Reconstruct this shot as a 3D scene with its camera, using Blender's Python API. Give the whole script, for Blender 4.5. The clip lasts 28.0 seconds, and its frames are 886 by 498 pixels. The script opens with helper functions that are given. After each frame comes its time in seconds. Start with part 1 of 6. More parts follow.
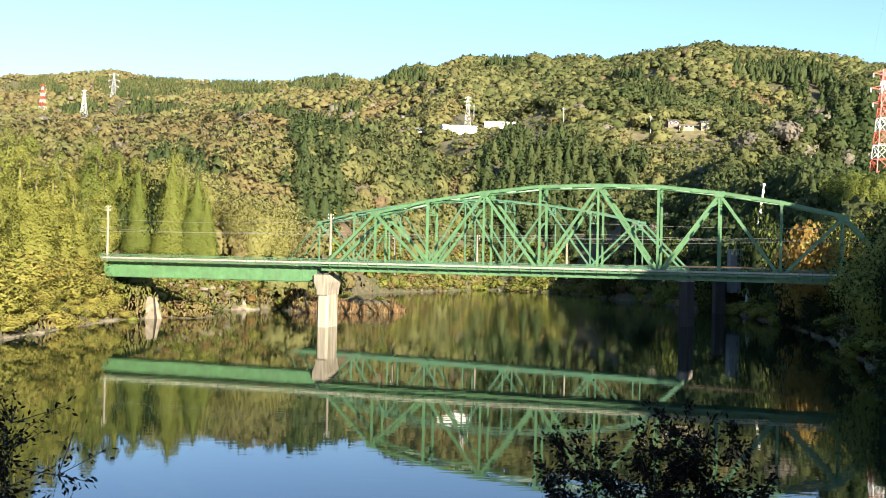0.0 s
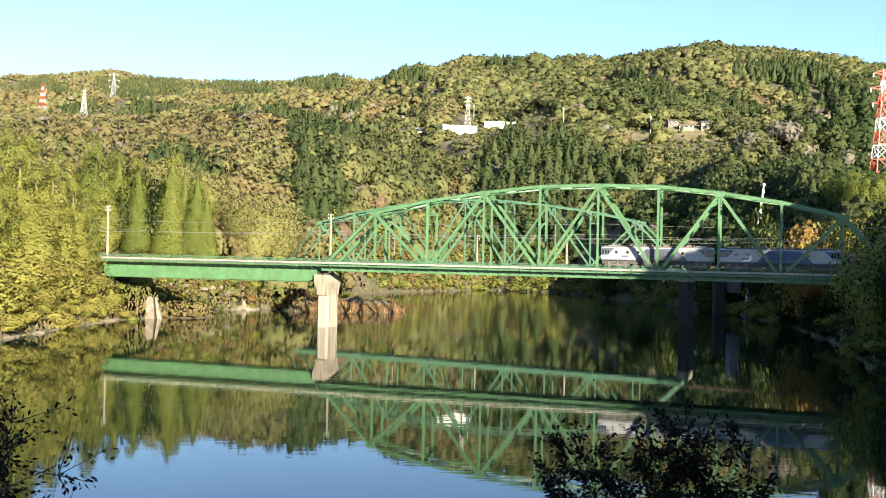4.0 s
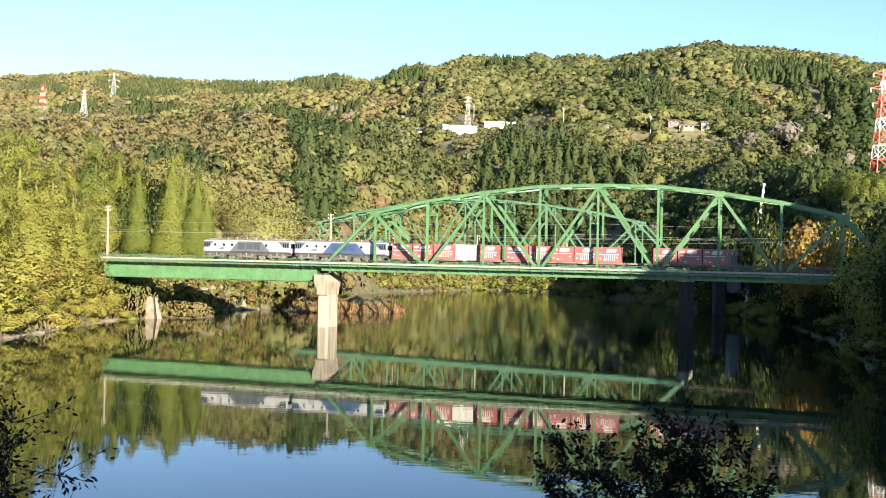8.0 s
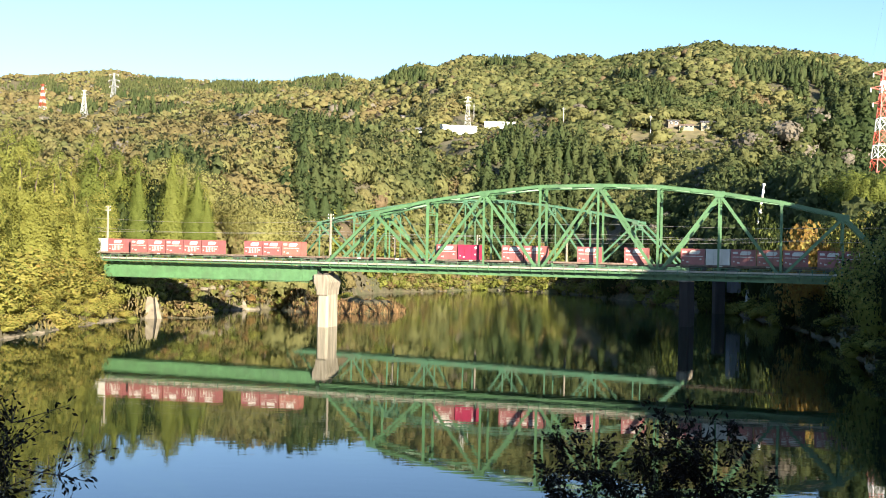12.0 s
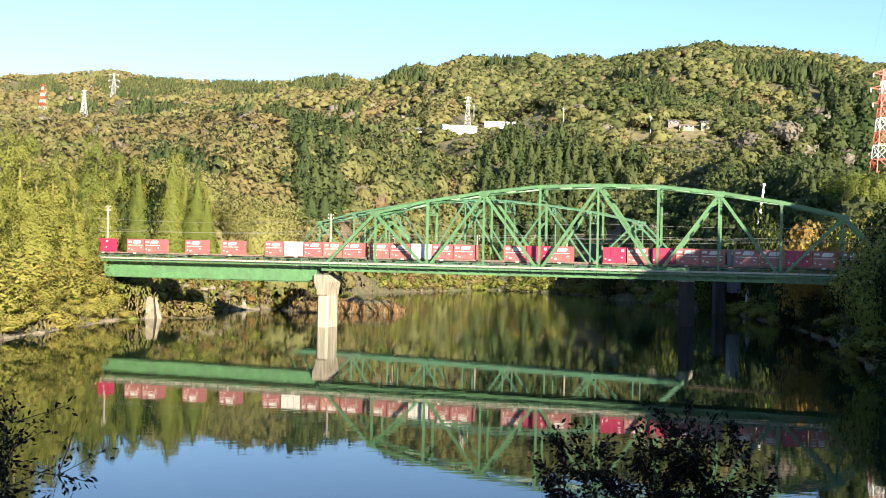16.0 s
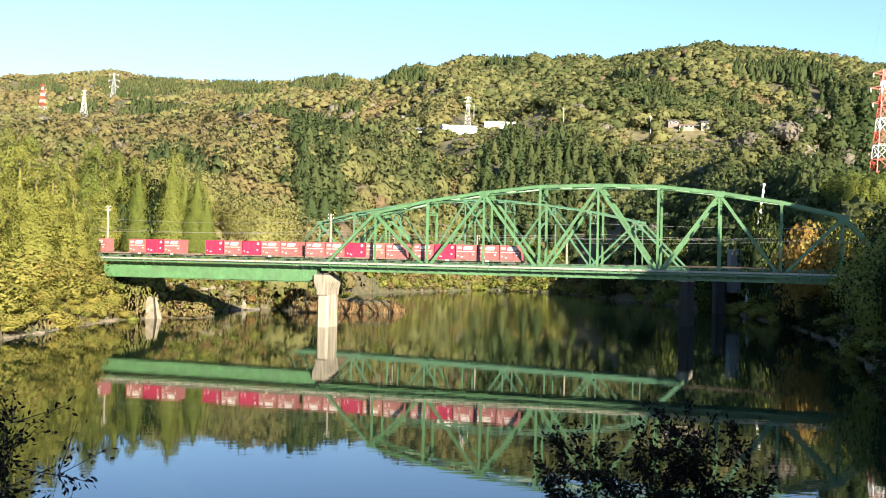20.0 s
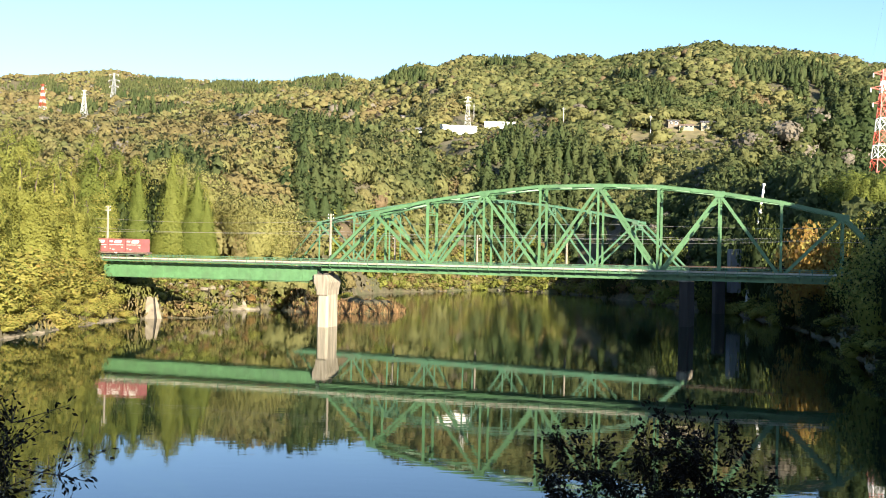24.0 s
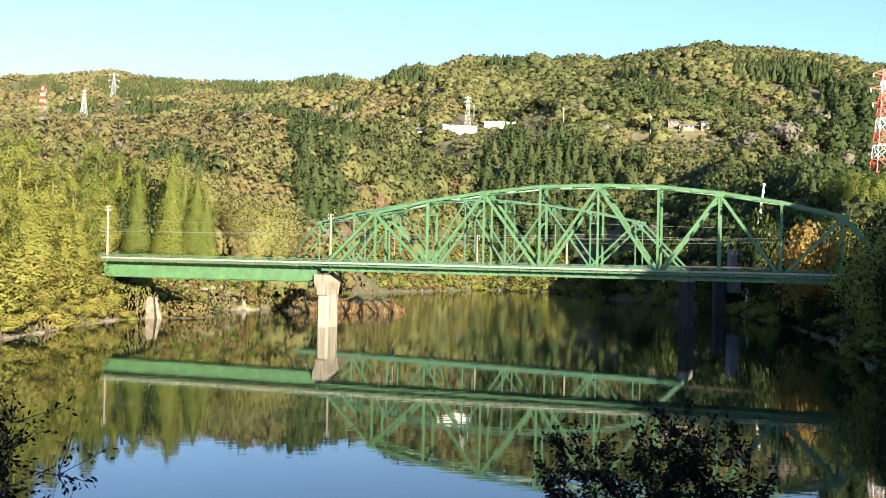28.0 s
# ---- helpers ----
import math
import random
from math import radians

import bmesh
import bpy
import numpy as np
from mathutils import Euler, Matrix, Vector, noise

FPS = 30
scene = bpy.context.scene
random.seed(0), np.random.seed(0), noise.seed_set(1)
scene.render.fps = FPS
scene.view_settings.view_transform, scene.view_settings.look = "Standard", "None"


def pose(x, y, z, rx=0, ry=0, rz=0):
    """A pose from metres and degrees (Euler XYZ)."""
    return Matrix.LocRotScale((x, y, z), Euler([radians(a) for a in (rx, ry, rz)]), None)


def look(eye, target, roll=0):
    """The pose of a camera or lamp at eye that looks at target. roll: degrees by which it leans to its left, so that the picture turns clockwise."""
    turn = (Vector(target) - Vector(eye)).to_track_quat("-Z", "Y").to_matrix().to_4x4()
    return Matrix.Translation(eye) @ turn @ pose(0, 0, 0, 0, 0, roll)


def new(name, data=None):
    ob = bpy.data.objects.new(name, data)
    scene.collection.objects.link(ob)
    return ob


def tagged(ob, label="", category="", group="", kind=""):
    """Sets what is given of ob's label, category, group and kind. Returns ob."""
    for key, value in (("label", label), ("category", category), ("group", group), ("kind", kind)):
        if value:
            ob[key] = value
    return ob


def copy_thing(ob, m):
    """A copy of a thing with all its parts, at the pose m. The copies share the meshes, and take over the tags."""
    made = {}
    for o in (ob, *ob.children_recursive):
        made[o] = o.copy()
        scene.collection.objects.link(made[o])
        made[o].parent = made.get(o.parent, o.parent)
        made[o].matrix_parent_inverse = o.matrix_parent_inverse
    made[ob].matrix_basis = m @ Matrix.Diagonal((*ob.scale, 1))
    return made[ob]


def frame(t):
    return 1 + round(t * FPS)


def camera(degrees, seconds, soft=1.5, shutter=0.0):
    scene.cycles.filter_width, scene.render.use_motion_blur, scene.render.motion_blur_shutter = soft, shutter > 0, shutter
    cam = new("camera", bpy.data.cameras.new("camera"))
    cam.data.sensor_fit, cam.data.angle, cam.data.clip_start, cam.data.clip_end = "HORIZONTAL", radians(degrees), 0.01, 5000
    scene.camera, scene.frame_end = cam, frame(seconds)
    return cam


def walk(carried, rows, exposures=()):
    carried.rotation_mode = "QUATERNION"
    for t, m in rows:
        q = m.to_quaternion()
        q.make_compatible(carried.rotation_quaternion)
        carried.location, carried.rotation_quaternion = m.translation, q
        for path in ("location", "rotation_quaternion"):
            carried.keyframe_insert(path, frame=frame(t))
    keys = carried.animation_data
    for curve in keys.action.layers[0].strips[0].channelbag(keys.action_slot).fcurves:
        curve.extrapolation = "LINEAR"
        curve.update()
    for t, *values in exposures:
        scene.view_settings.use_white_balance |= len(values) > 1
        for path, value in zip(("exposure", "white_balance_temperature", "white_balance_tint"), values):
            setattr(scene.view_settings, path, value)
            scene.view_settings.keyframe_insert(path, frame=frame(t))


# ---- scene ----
# ---------- camera: hand-held height on a tripod, never moves ----------
EYE = (0.0, 0.0, 13.9)
cam = camera(46.7, 28.0, soft=0.95)
STAND = look(EYE, (0.0, 100.0, 14.06), 1.13)
walk(cam, [(0.0, STAND), (28.0, STAND)], [(0.0, 2.03), (28.0, 2.03)])

# ---------- light: clear autumn sky, sun behind the camera to its right ----------
SUN_TO = Vector((0.43, -0.903, 0.0)).normalized()
SUN_EL = radians(18)
world = bpy.data.worlds.new("sky")
scene.world = world
world.use_nodes = True
wn = world.node_tree.nodes
sky = wn.new("ShaderNodeTexSky")
sky.sky_type = "NISHITA"
sky.sun_disc = False
sky.sun_elevation = SUN_EL
sky.sun_rotation = math.atan2(SUN_TO.x, SUN_TO.y)
sky.air_density, sky.dust_density, sky.ozone_density = 1.0, 0.5, 1.0
wn["Background"].inputs[1].default_value = 0.056
tint = wn.new("ShaderNodeMix")
tint.data_type, tint.blend_type = "RGBA", "MULTIPLY"
tint.inputs[0].default_value = 1.0
tint.inputs[7].default_value = (0.86, 1.03, 1.30, 1)
world.node_tree.links.new(sky.outputs[0], tint.inputs[6])
world.node_tree.links.new(tint.outputs[2], wn["Background"].inputs[0])
lamp = bpy.data.lights.new("sun", "SUN")
lamp.energy, lamp.angle, lamp.color = 5.0, radians(0.53), (1.0, 0.885, 0.715)
sun = new("sun", lamp)
sun.matrix_world = look((SUN_TO * math.cos(SUN_EL) + Vector((0, 0, math.sin(SUN_EL)))) * 900, (0, 0, 0))

# ---------- materials ----------
def mat(name, color, rough=0.6, metal=0.0, var=0.12, scale=3.0, bump=0.0, bscale=20.0, dark=None, dscale=0.5, damt=0.5, spec=0.5, streak=False):
    """A painted, mineral or metal surface: base colour, grain at one scale, stains at another, fine relief."""
    m = bpy.data.materials.new(name)
    m.use_nodes = True
    nt = m.node_tree
    n, l = nt.nodes, nt.links
    b = n["Principled BSDF"]
    b.inputs["Roughness"].default_value = rough
    b.inputs["Metallic"].default_value = metal
    b.inputs["Specular IOR Level"].default_value = spec
    co = n.new("ShaderNodeTexCoord")
    mp = n.new("ShaderNodeMapping")
    mp.inputs["Scale"].default_value = (scale, scale, scale * (0.12 if streak else 1.0))
    l.new(co.outputs["Object"], mp.inputs[0])
    t1 = n.new("ShaderNodeTexNoise")
    t1.inputs["Scale"].default_value = 1.0
    t1.inputs["Detail"].default_value = 5.0
    l.new(mp.outputs[0], t1.inputs["Vector"])
    mr = n.new("ShaderNodeMapRange")
    mr.inputs["From Min"].default_value, mr.inputs["From Max"].default_value = 0.25, 0.75
    mr.inputs["To Min"].default_value, mr.inputs["To Max"].default_value = 1 - var * 1.6, 1 + var
    l.new(t1.outputs[0], mr.inputs[0])
    oi = n.new("ShaderNodeObjectInfo")
    orr = n.new("ShaderNodeMapRange")
    orr.inputs["To Min"].default_value, orr.inputs["To Max"].default_value = 1 - var * 0.5, 1 + var * 0.5
    l.new(oi.outputs["Random"], orr.inputs[0])
    mu0 = n.new("ShaderNodeMath")
    mu0.operation = "MULTIPLY"
    l.new(mr.outputs[0], mu0.inputs[0])
    l.new(orr.outputs[0], mu0.inputs[1])
    mix = n.new("ShaderNodeMix")
    mix.data_type, mix.blend_type = "RGBA", "MULTIPLY"
    mix.inputs[0].default_value = 1.0
    mix.inputs[6].default_value = (*color, 1)
    l.new(mu0.outputs[0], mix.inputs[7])
    out = mix.outputs[2]
    if dark:
        t2 = n.new("ShaderNodeTexNoise")
        t2.inputs["Scale"].default_value = dscale
        t2.inputs["Detail"].default_value = 6.0
        l.new(mp.outputs[0] if streak else co.outputs["Object"], t2.inputs["Vector"])
        r2 = n.new("ShaderNodeMapRange")
        r2.inputs["From Min"].default_value, r2.inputs["From Max"].default_value = 0.48, 0.72
        r2.inputs["To Max"].default_value = damt
        l.new(t2.outputs[0], r2.inputs[0])
        m2 = n.new("ShaderNodeMix")
        m2.data_type = "RGBA"
        m2.inputs[7].default_value = (*dark, 1)
        l.new(r2.outputs[0], m2.inputs[0])
        l.new(out, m2.inputs[6])
        out = m2.outputs[2]
    l.new(out, b.inputs["Base Color"])
    if bump:
        t3 = n.new("ShaderNodeTexNoise")
        t3.inputs["Scale"].default_value = bscale
        t3.inputs["Detail"].default_value = 4.0
        l.new(co.outputs["Object"], t3.inputs["Vector"])
        bp = n.new("ShaderNodeBump")
        bp.inputs["Strength"].default_value = bump
        bp.inputs["Distance"].default_value = 0.05
        l.new(t3.outputs[0], bp.inputs["Height"])
        l.new(bp.outputs[0], b.inputs["Normal"])
    return m


def foliage(name, stops, trans=0.34, grain=1.1, relief=0.5, holes=3.2, dark=0.58, light=1.38, gaps=0.40):
    """Leaves: a ramp of species colours picked by the mesh's own hue value, varied leaf by leaf."""
    m = bpy.data.materials.new(name)
    m.use_nodes = True
    nt = m.node_tree
    n, l = nt.nodes, nt.links
    b = n["Principled BSDF"]
    b.inputs["Roughness"].default_value = 0.65
    b.inputs["Specular IOR Level"].default_value = 0.1
    at = n.new("ShaderNodeAttribute")
    at.attribute_name = "hue"
    oi = n.new("ShaderNodeObjectInfo")
    ad = n.new("ShaderNodeMath")
    ad.operation = "ADD"
    l.new(at.outputs["Fac"], ad.inputs[0])
    mo = n.new("ShaderNodeMath")
    mo.operation = "MULTIPLY"
    mo.inputs[1].default_value = 0.12
    l.new(oi.outputs["Random"], mo.inputs[0])
    l.new(mo.outputs[0], ad.inputs[1])
    rp = n.new("ShaderNodeValToRGB")
    el = rp.color_ramp.elements
    while len(el) < len(stops):
        el.new(0.5)
    for e, (p, c) in zip(el, stops):
        e.position, e.color = p, (*c, 1)
    l.new(ad.outputs[0], rp.inputs[0])
    ge = n.new("ShaderNodeNewGeometry")
    mr = n.new("ShaderNodeMapRange")
    mr.inputs["To Min"].default_value, mr.inputs["To Max"].default_value = 0.88, 1.1
    l.new(ge.outputs["Random Per Island"], mr.inputs[0])
    mix = n.new("ShaderNodeMix")
    mix.data_type, mix.blend_type = "RGBA", "MULTIPLY"
    mix.inputs[0].default_value = 1.0
    tc = n.new("ShaderNodeTexCoord")
    tn = n.new("ShaderNodeTexNoise")
    tn.inputs["Scale"].default_value = grain
    tn.inputs["Detail"].default_value = 5.0
    tn.inputs["Roughness"].default_value = 0.65
    l.new(tc.outputs["Object"], tn.inputs["Vector"])
    gr = n.new("ShaderNodeMapRange")
    gr.inputs["From Min"].default_value, gr.inputs["From Max"].default_value = 0.3, 0.7
    gr.inputs["To Min"].default_value, gr.inputs["To Max"].default_value = dark, light
    l.new(tn.outputs[0], gr.inputs[0])
    mg = n.new("ShaderNodeMath")
    mg.operation = "MULTIPLY"
    l.new(mr.outputs[0], mg.inputs[0])
    l.new(gr.outputs[0], mg.inputs[1])
    l.new(rp.outputs[0], mix.inputs[6])
    l.new(mg.outputs[0], mix.inputs[7])
    bp = n.new("ShaderNodeBump")
    bp.inputs["Strength"].default_value = relief
    bp.inputs["Distance"].default_value = 0.9
    l.new(tn.outputs[0], bp.inputs["Height"])
    l.new(bp.outputs[0], b.inputs["Normal"])
    l.new(mix.outputs[2], b.inputs["Base Color"])
    tr = n.new("ShaderNodeBsdfTranslucent")
    l.new(mix.outputs[2], tr.inputs[0])
    ms = n.new("ShaderNodeMixShader")
    ms.inputs[0].default_value = trans
    l.new(b.outputs[0], ms.inputs[1])
    l.new(tr.outputs[0], ms.inputs[2])
    la = n.new("ShaderNodeAttribute")
    la.attribute_name = "lace"
    hn = n.new("ShaderNodeTexNoise")
    hn.inputs["Scale"].default_value = holes
    hn.inputs["Detail"].default_value = 5.0
    l.new(tc.outputs["Object"], hn.inputs["Vector"])
    st = n.new("ShaderNodeMath")
    st.operation = "LESS_THAN"
    st.inputs[1].default_value = gaps
    l.new(hn.outputs[0], st.inputs[0])
    hm = n.new("ShaderNodeMath")
    hm.operation = "MULTIPLY"
    l.new(st.outputs[0], hm.inputs[0])
    l.new(la.outputs["Fac"], hm.inputs[1])
    tp = n.new("ShaderNodeBsdfTransparent")
    mt = n.new("ShaderNodeMixShader")
    l.new(hm.outputs[0], mt.inputs[0])
    l.new(ms.outputs[0], mt.inputs[1])
    l.new(tp.outputs[0], mt.inputs[2])
    l.new(mt.outputs[0], n["Material Output"].inputs[0])
    return m


def water_material():
    m = bpy.data.materials.new("river_water")
    m.use_nodes = True
    nt = m.node_tree
    n, l = nt.nodes, nt.links
    b = n["Principled BSDF"]
    b.inputs["Base Color"].default_value = (0.007, 0.015, 0.006, 1)
    b.inputs["IOR"].default_value = 1.42
    co = n.new("ShaderNodeTexCoord")
    mp = n.new("ShaderNodeMapping")
    mp.inputs["Scale"].default_value = (0.35, 1.2, 1)
    l.new(co.outputs["Object"], mp.inputs[0])
    t = n.new("ShaderNodeTexNoise")
    t.inputs["Scale"].default_value = 1.0
    t.inputs["Detail"].default_value = 2.0
    l.new(mp.outputs[0], t.inputs["Vector"])
    bp = n.new("ShaderNodeBump")
    bp.inputs["Strength"].default_value = 0.2
    bp.inputs["Distance"].default_value = 0.014
    l.new(t.outputs[0], bp.inputs["Height"])
    l.new(bp.outputs[0], b.inputs["Normal"])
    # calm by the near bank, ruffled by patches of wind farther out
    sx = n.new("ShaderNodeSeparateXYZ")
    l.new(co.outputs["Object"], sx.inputs[0])
    pn = n.new("ShaderNodeTexNoise")
    pn.inputs["Scale"].default_value = 0.02
    l.new(co.outputs["Object"], pn.inputs["Vector"])
    ad = n.new("ShaderNodeMath")
    ad.operation = "MULTIPLY_ADD"
    ad.inputs[1].default_value = 90.0
    l.new(pn.outputs[0], ad.inputs[0])
    l.new(sx.outputs["Y"], ad.inputs[2])
    mr = n.new("ShaderNodeMapRange")
    mr.interpolation_type = "SMOOTHSTEP"
    mr.inputs["From Min"].default_value, mr.inputs["From Max"].default_value = 150, 275
    mr.inputs["To Min"].default_value, mr.inputs["To Max"].default_value = 0.022, 0.085
    l.new(ad.outputs[0], mr.inputs[0])
    l.new(mr.outputs[0], b.inputs["Roughness"])
    return m


GREEN = mat("bridge_green_paint", (0.076, 0.168, 0.073), 0.45, 0, 0.16, 1.2, 0.1, 9, (0.066, 0.106, 0.0594), 0.35, 0.5)
GREEN_OLD = mat("faded_green_paint", (0.0759, 0.178, 0.099), 0.5, 0, 0.15, 1.5, 0.1, 9, (0.132, 0.132, 0.0924), 0.5, 0.5)
CREAM = mat("cream_cable_trough", (0.33, 0.317, 0.251), 0.6, 0, 0.15, 2.0, 0.1, 12, (0.198, 0.185, 0.132), 0.8, 0.5)
CONCRETE = mat("weathered_concrete", (0.275, 0.242, 0.183), 0.85, 0, 0.25, 1.6, 0.5, 6, (0.106, 0.0858, 0.0594), 0.8, 0.75, streak=True)
PALE_CONC = mat("grey_concrete", (0.158, 0.162, 0.165), 0.85, 0, 0.2, 0.8, 0.4, 6, (0.132, 0.132, 0.125), 0.6, 0.5, streak=True)
# streaked concrete whose near-black base colour paints the shade on the piers
SHADE_DARK_CONC = mat("shade_dark_concrete", (0.0264, 0.0224, 0.0198), 0.9, 0, 0.25, 1.2, 0.4, 6, (0.033, 0.0297, 0.0264), 0.7, 0.7, streak=True)
STEEL = mat("galvanised_steel", (0.317, 0.323, 0.317), 0.45, 0.6, 0.12, 4.0)
PYLON = mat("pale_pylon_paint", (0.462, 0.462, 0.436), 0.6, 0, 0.08, 1.0)
RAILSTEEL = mat("rail_steel", (0.132, 0.0924, 0.066), 0.5, 0.7, 0.2, 5.0)
SLEEPER = mat("timber_sleeper", (0.066, 0.0495, 0.0363), 0.9, 0, 0.3, 4.0, 0.4, 12)
DARKSTEEL = mat("dark_running_gear", (0.0792, 0.0726, 0.066), 0.7, 0.2, 0.3, 3.0, 0.2, 9, (0.099, 0.066, 0.0462), 1.2, 0.6)
WIRE = mat("copper_wire", (0.33, 0.31, 0.277), 0.5, 0.5)
WHITE = mat("white_paint", (0.528, 0.528, 0.508), 0.4, 0, 0.06, 1.0, 0.04, 8, (0.33, 0.304, 0.264), 0.6, 0.35)
LOCOWHITE = mat("loco_white_paint", (0.33, 0.33, 0.323), 0.45, 0, 0.08, 1.0, 0.04, 8, (0.277, 0.264, 0.238), 0.6, 0.5)
LOCOROOF = mat("loco_roof_grey", (0.112, 0.102, 0.0858), 0.7, 0, 0.25, 1.5, 0.2, 8)
BOGIE = mat("dusty_bogie_grey", (0.152, 0.139, 0.119), 0.75, 0.1, 0.3, 2.0, 0.2, 9, (0.066, 0.0594, 0.0528), 1.2, 0.7)
BLUE = mat("loco_blue_paint", (0.0495, 0.0792, 0.158), 0.38, 0, 0.1, 1.0)
GREYBLUE = mat("loco_grey_paint", (0.0825, 0.0924, 0.109), 0.42, 0, 0.12, 1.0)
PANEL_BLUE = mat("loco_grille_blue", (0.0297, 0.0528, 0.112), 0.5, 0, 0.1, 1.0)
PANEL_GREY = mat("loco_grille_grey", (0.0495, 0.0561, 0.0693), 0.5, 0, 0.1, 1.0)
GLASS = mat("dark_glass", (0.0132, 0.0145, 0.0165), 0.08, 0, 0.05, 1.0, spec=0.8)
ROOFGREY = mat("roof_grey", (0.238, 0.218, 0.178), 0.7, 0, 0.2, 2.0, 0.2, 8)
RED = mat("container_red_paint", (0.271, 0.0891, 0.0891), 0.5, 0, 0.18, 0.9, 0.15, 5, (0.172, 0.0792, 0.0594), 0.5, 0.55)
CRIMSON = mat("container_crimson_paint", (0.284, 0.0198, 0.0561), 0.45, 0, 0.12, 0.9, 0.1, 5)
RUST = mat("container_faded_red", (0.304, 0.106, 0.0858), 0.6, 0, 0.2, 0.9, 0.15, 5, (0.224, 0.119, 0.0792), 0.6, 0.6)
OFFWHITE = mat("container_white_paint", (0.515, 0.502, 0.449), 0.5, 0, 0.08, 0.9, 0.08, 5, (0.363, 0.33, 0.264), 0.6, 0.4)
WAGON = mat("wagon_frame_paint", (0.145, 0.099, 0.0726), 0.75, 0, 0.3, 1.5, 0.2, 8, (0.238, 0.198, 0.145), 0.8, 0.7)
BARK = mat("bark", (0.0792, 0.0594, 0.0429), 0.9, 0, 0.3, 3.0, 0.6, 9)
ROCK = mat("river_rock", (0.172, 0.145, 0.102), 0.9, 0, 0.3, 0.9, 0.7, 2.5, (0.099, 0.0792, 0.0528), 0.6, 0.7)
EARTH = mat("hillside_ground", (0.0759, 0.0647, 0.0343), 0.95, 0, 0.35, 0.9, 0.6, 0.8, (0.0363, 0.0495, 0.0145), 0.12, 0.9)
STRAW = mat("dry_grass_field", (0.132, 0.109, 0.0495), 0.95, 0, 0.3, 0.25, 0.5, 1.5, (0.066, 0.0759, 0.0264), 0.1, 0.8)
REDPAINT = mat("pylon_red", (0.409, 0.0462, 0.0198), 0.5, 0, 0.1, 1.0)
ROOFTILE = mat("grey_roof", (0.198, 0.205, 0.218), 0.6, 0, 0.12, 1.0)
HOUSECREAM = mat("cream_house_wall", (0.277, 0.244, 0.165), 0.8, 0, 0.15, 0.8)
HOUSEBROWN = mat("weathered_house_wall", (0.132, 0.112, 0.0858), 0.85, 0, 0.2, 0.8)
DARKTILE = mat("dark_roof_tile", (0.0792, 0.0726, 0.0726), 0.6, 0, 0.2, 1.0)
WATER = water_material()
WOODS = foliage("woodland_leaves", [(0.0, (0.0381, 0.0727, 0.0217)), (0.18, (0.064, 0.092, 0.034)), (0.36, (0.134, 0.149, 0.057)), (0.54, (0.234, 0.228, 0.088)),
                                    (0.66, (0.229, 0.187, 0.0824)), (0.78, (0.206, 0.152, 0.0869)), (0.88, (0.189, 0.154, 0.103)), (1.0, (0.246, 0.218, 0.168))], 0.5, 1.6, 0.6, 2.2, 0.80, 1.2, 0.34)
# the two darkest stops put deep shade into the leaf colour
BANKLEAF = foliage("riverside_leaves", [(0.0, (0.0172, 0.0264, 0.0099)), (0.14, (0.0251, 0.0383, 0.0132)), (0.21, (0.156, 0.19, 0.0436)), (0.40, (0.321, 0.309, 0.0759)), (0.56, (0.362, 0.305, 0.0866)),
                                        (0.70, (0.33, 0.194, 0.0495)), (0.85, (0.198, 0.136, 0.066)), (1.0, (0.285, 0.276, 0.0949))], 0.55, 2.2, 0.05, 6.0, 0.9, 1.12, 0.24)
BANKGRASS = foliage("bank_grass_blades", [(0.0, (0.106, 0.125, 0.033)), (0.5, (0.172, 0.145, 0.0528)), (1.0, (0.211, 0.145, 0.0792))], 0.2, 1.5, 0.1)
# foreground twigs and leaves carry the near bank's shade in their colour
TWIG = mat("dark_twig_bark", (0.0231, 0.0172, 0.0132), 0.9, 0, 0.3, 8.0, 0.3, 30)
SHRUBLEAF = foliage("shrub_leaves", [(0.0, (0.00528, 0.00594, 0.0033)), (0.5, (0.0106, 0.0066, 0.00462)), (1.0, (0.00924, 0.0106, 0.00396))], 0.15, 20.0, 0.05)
REED = foliage("reed_blades", [(0.0, (0.238, 0.132, 0.066)), (0.5, (0.277, 0.172, 0.0858)), (1.0, (0.172, 0.132, 0.0528))], 0.2, 1.5, 0.1)

# ---------- mesh helpers ----------
def part(name, bm, material, parent=None, label=""):
    """Link a bmesh as one mesh object under a thing or a part."""
    me = bpy.data.meshes.new(name)
    bm.to_mesh(me)
    bm.free()
    me.materials.append(material)
    ob = new(name, me)
    if parent:
        ob.parent = parent
    if label:
        tagged(ob, label)
    return ob


def empty(name, m, label, category, group="", kind=""):
    ob = new(name)
    ob.matrix_basis = m
    return tagged(ob, label, category, group, kind)


def box(bm, x0, x1, y0, y1, z0, z1):
    v = [bm.verts.new(p) for p in ((x0, y0, z0), (x1, y0, z0), (x1, y1, z0), (x0, y1, z0), (x0, y0, z1), (x1, y0, z1), (x1, y1, z1), (x0, y1, z1))]
    for f in ((3, 2, 1, 0), (4, 5, 6, 7), (0, 1, 5, 4), (1, 2, 6, 5), (2, 3, 7, 6), (3, 0, 4, 7)):
        bm.faces.new([v[i] for i in f])
    return v


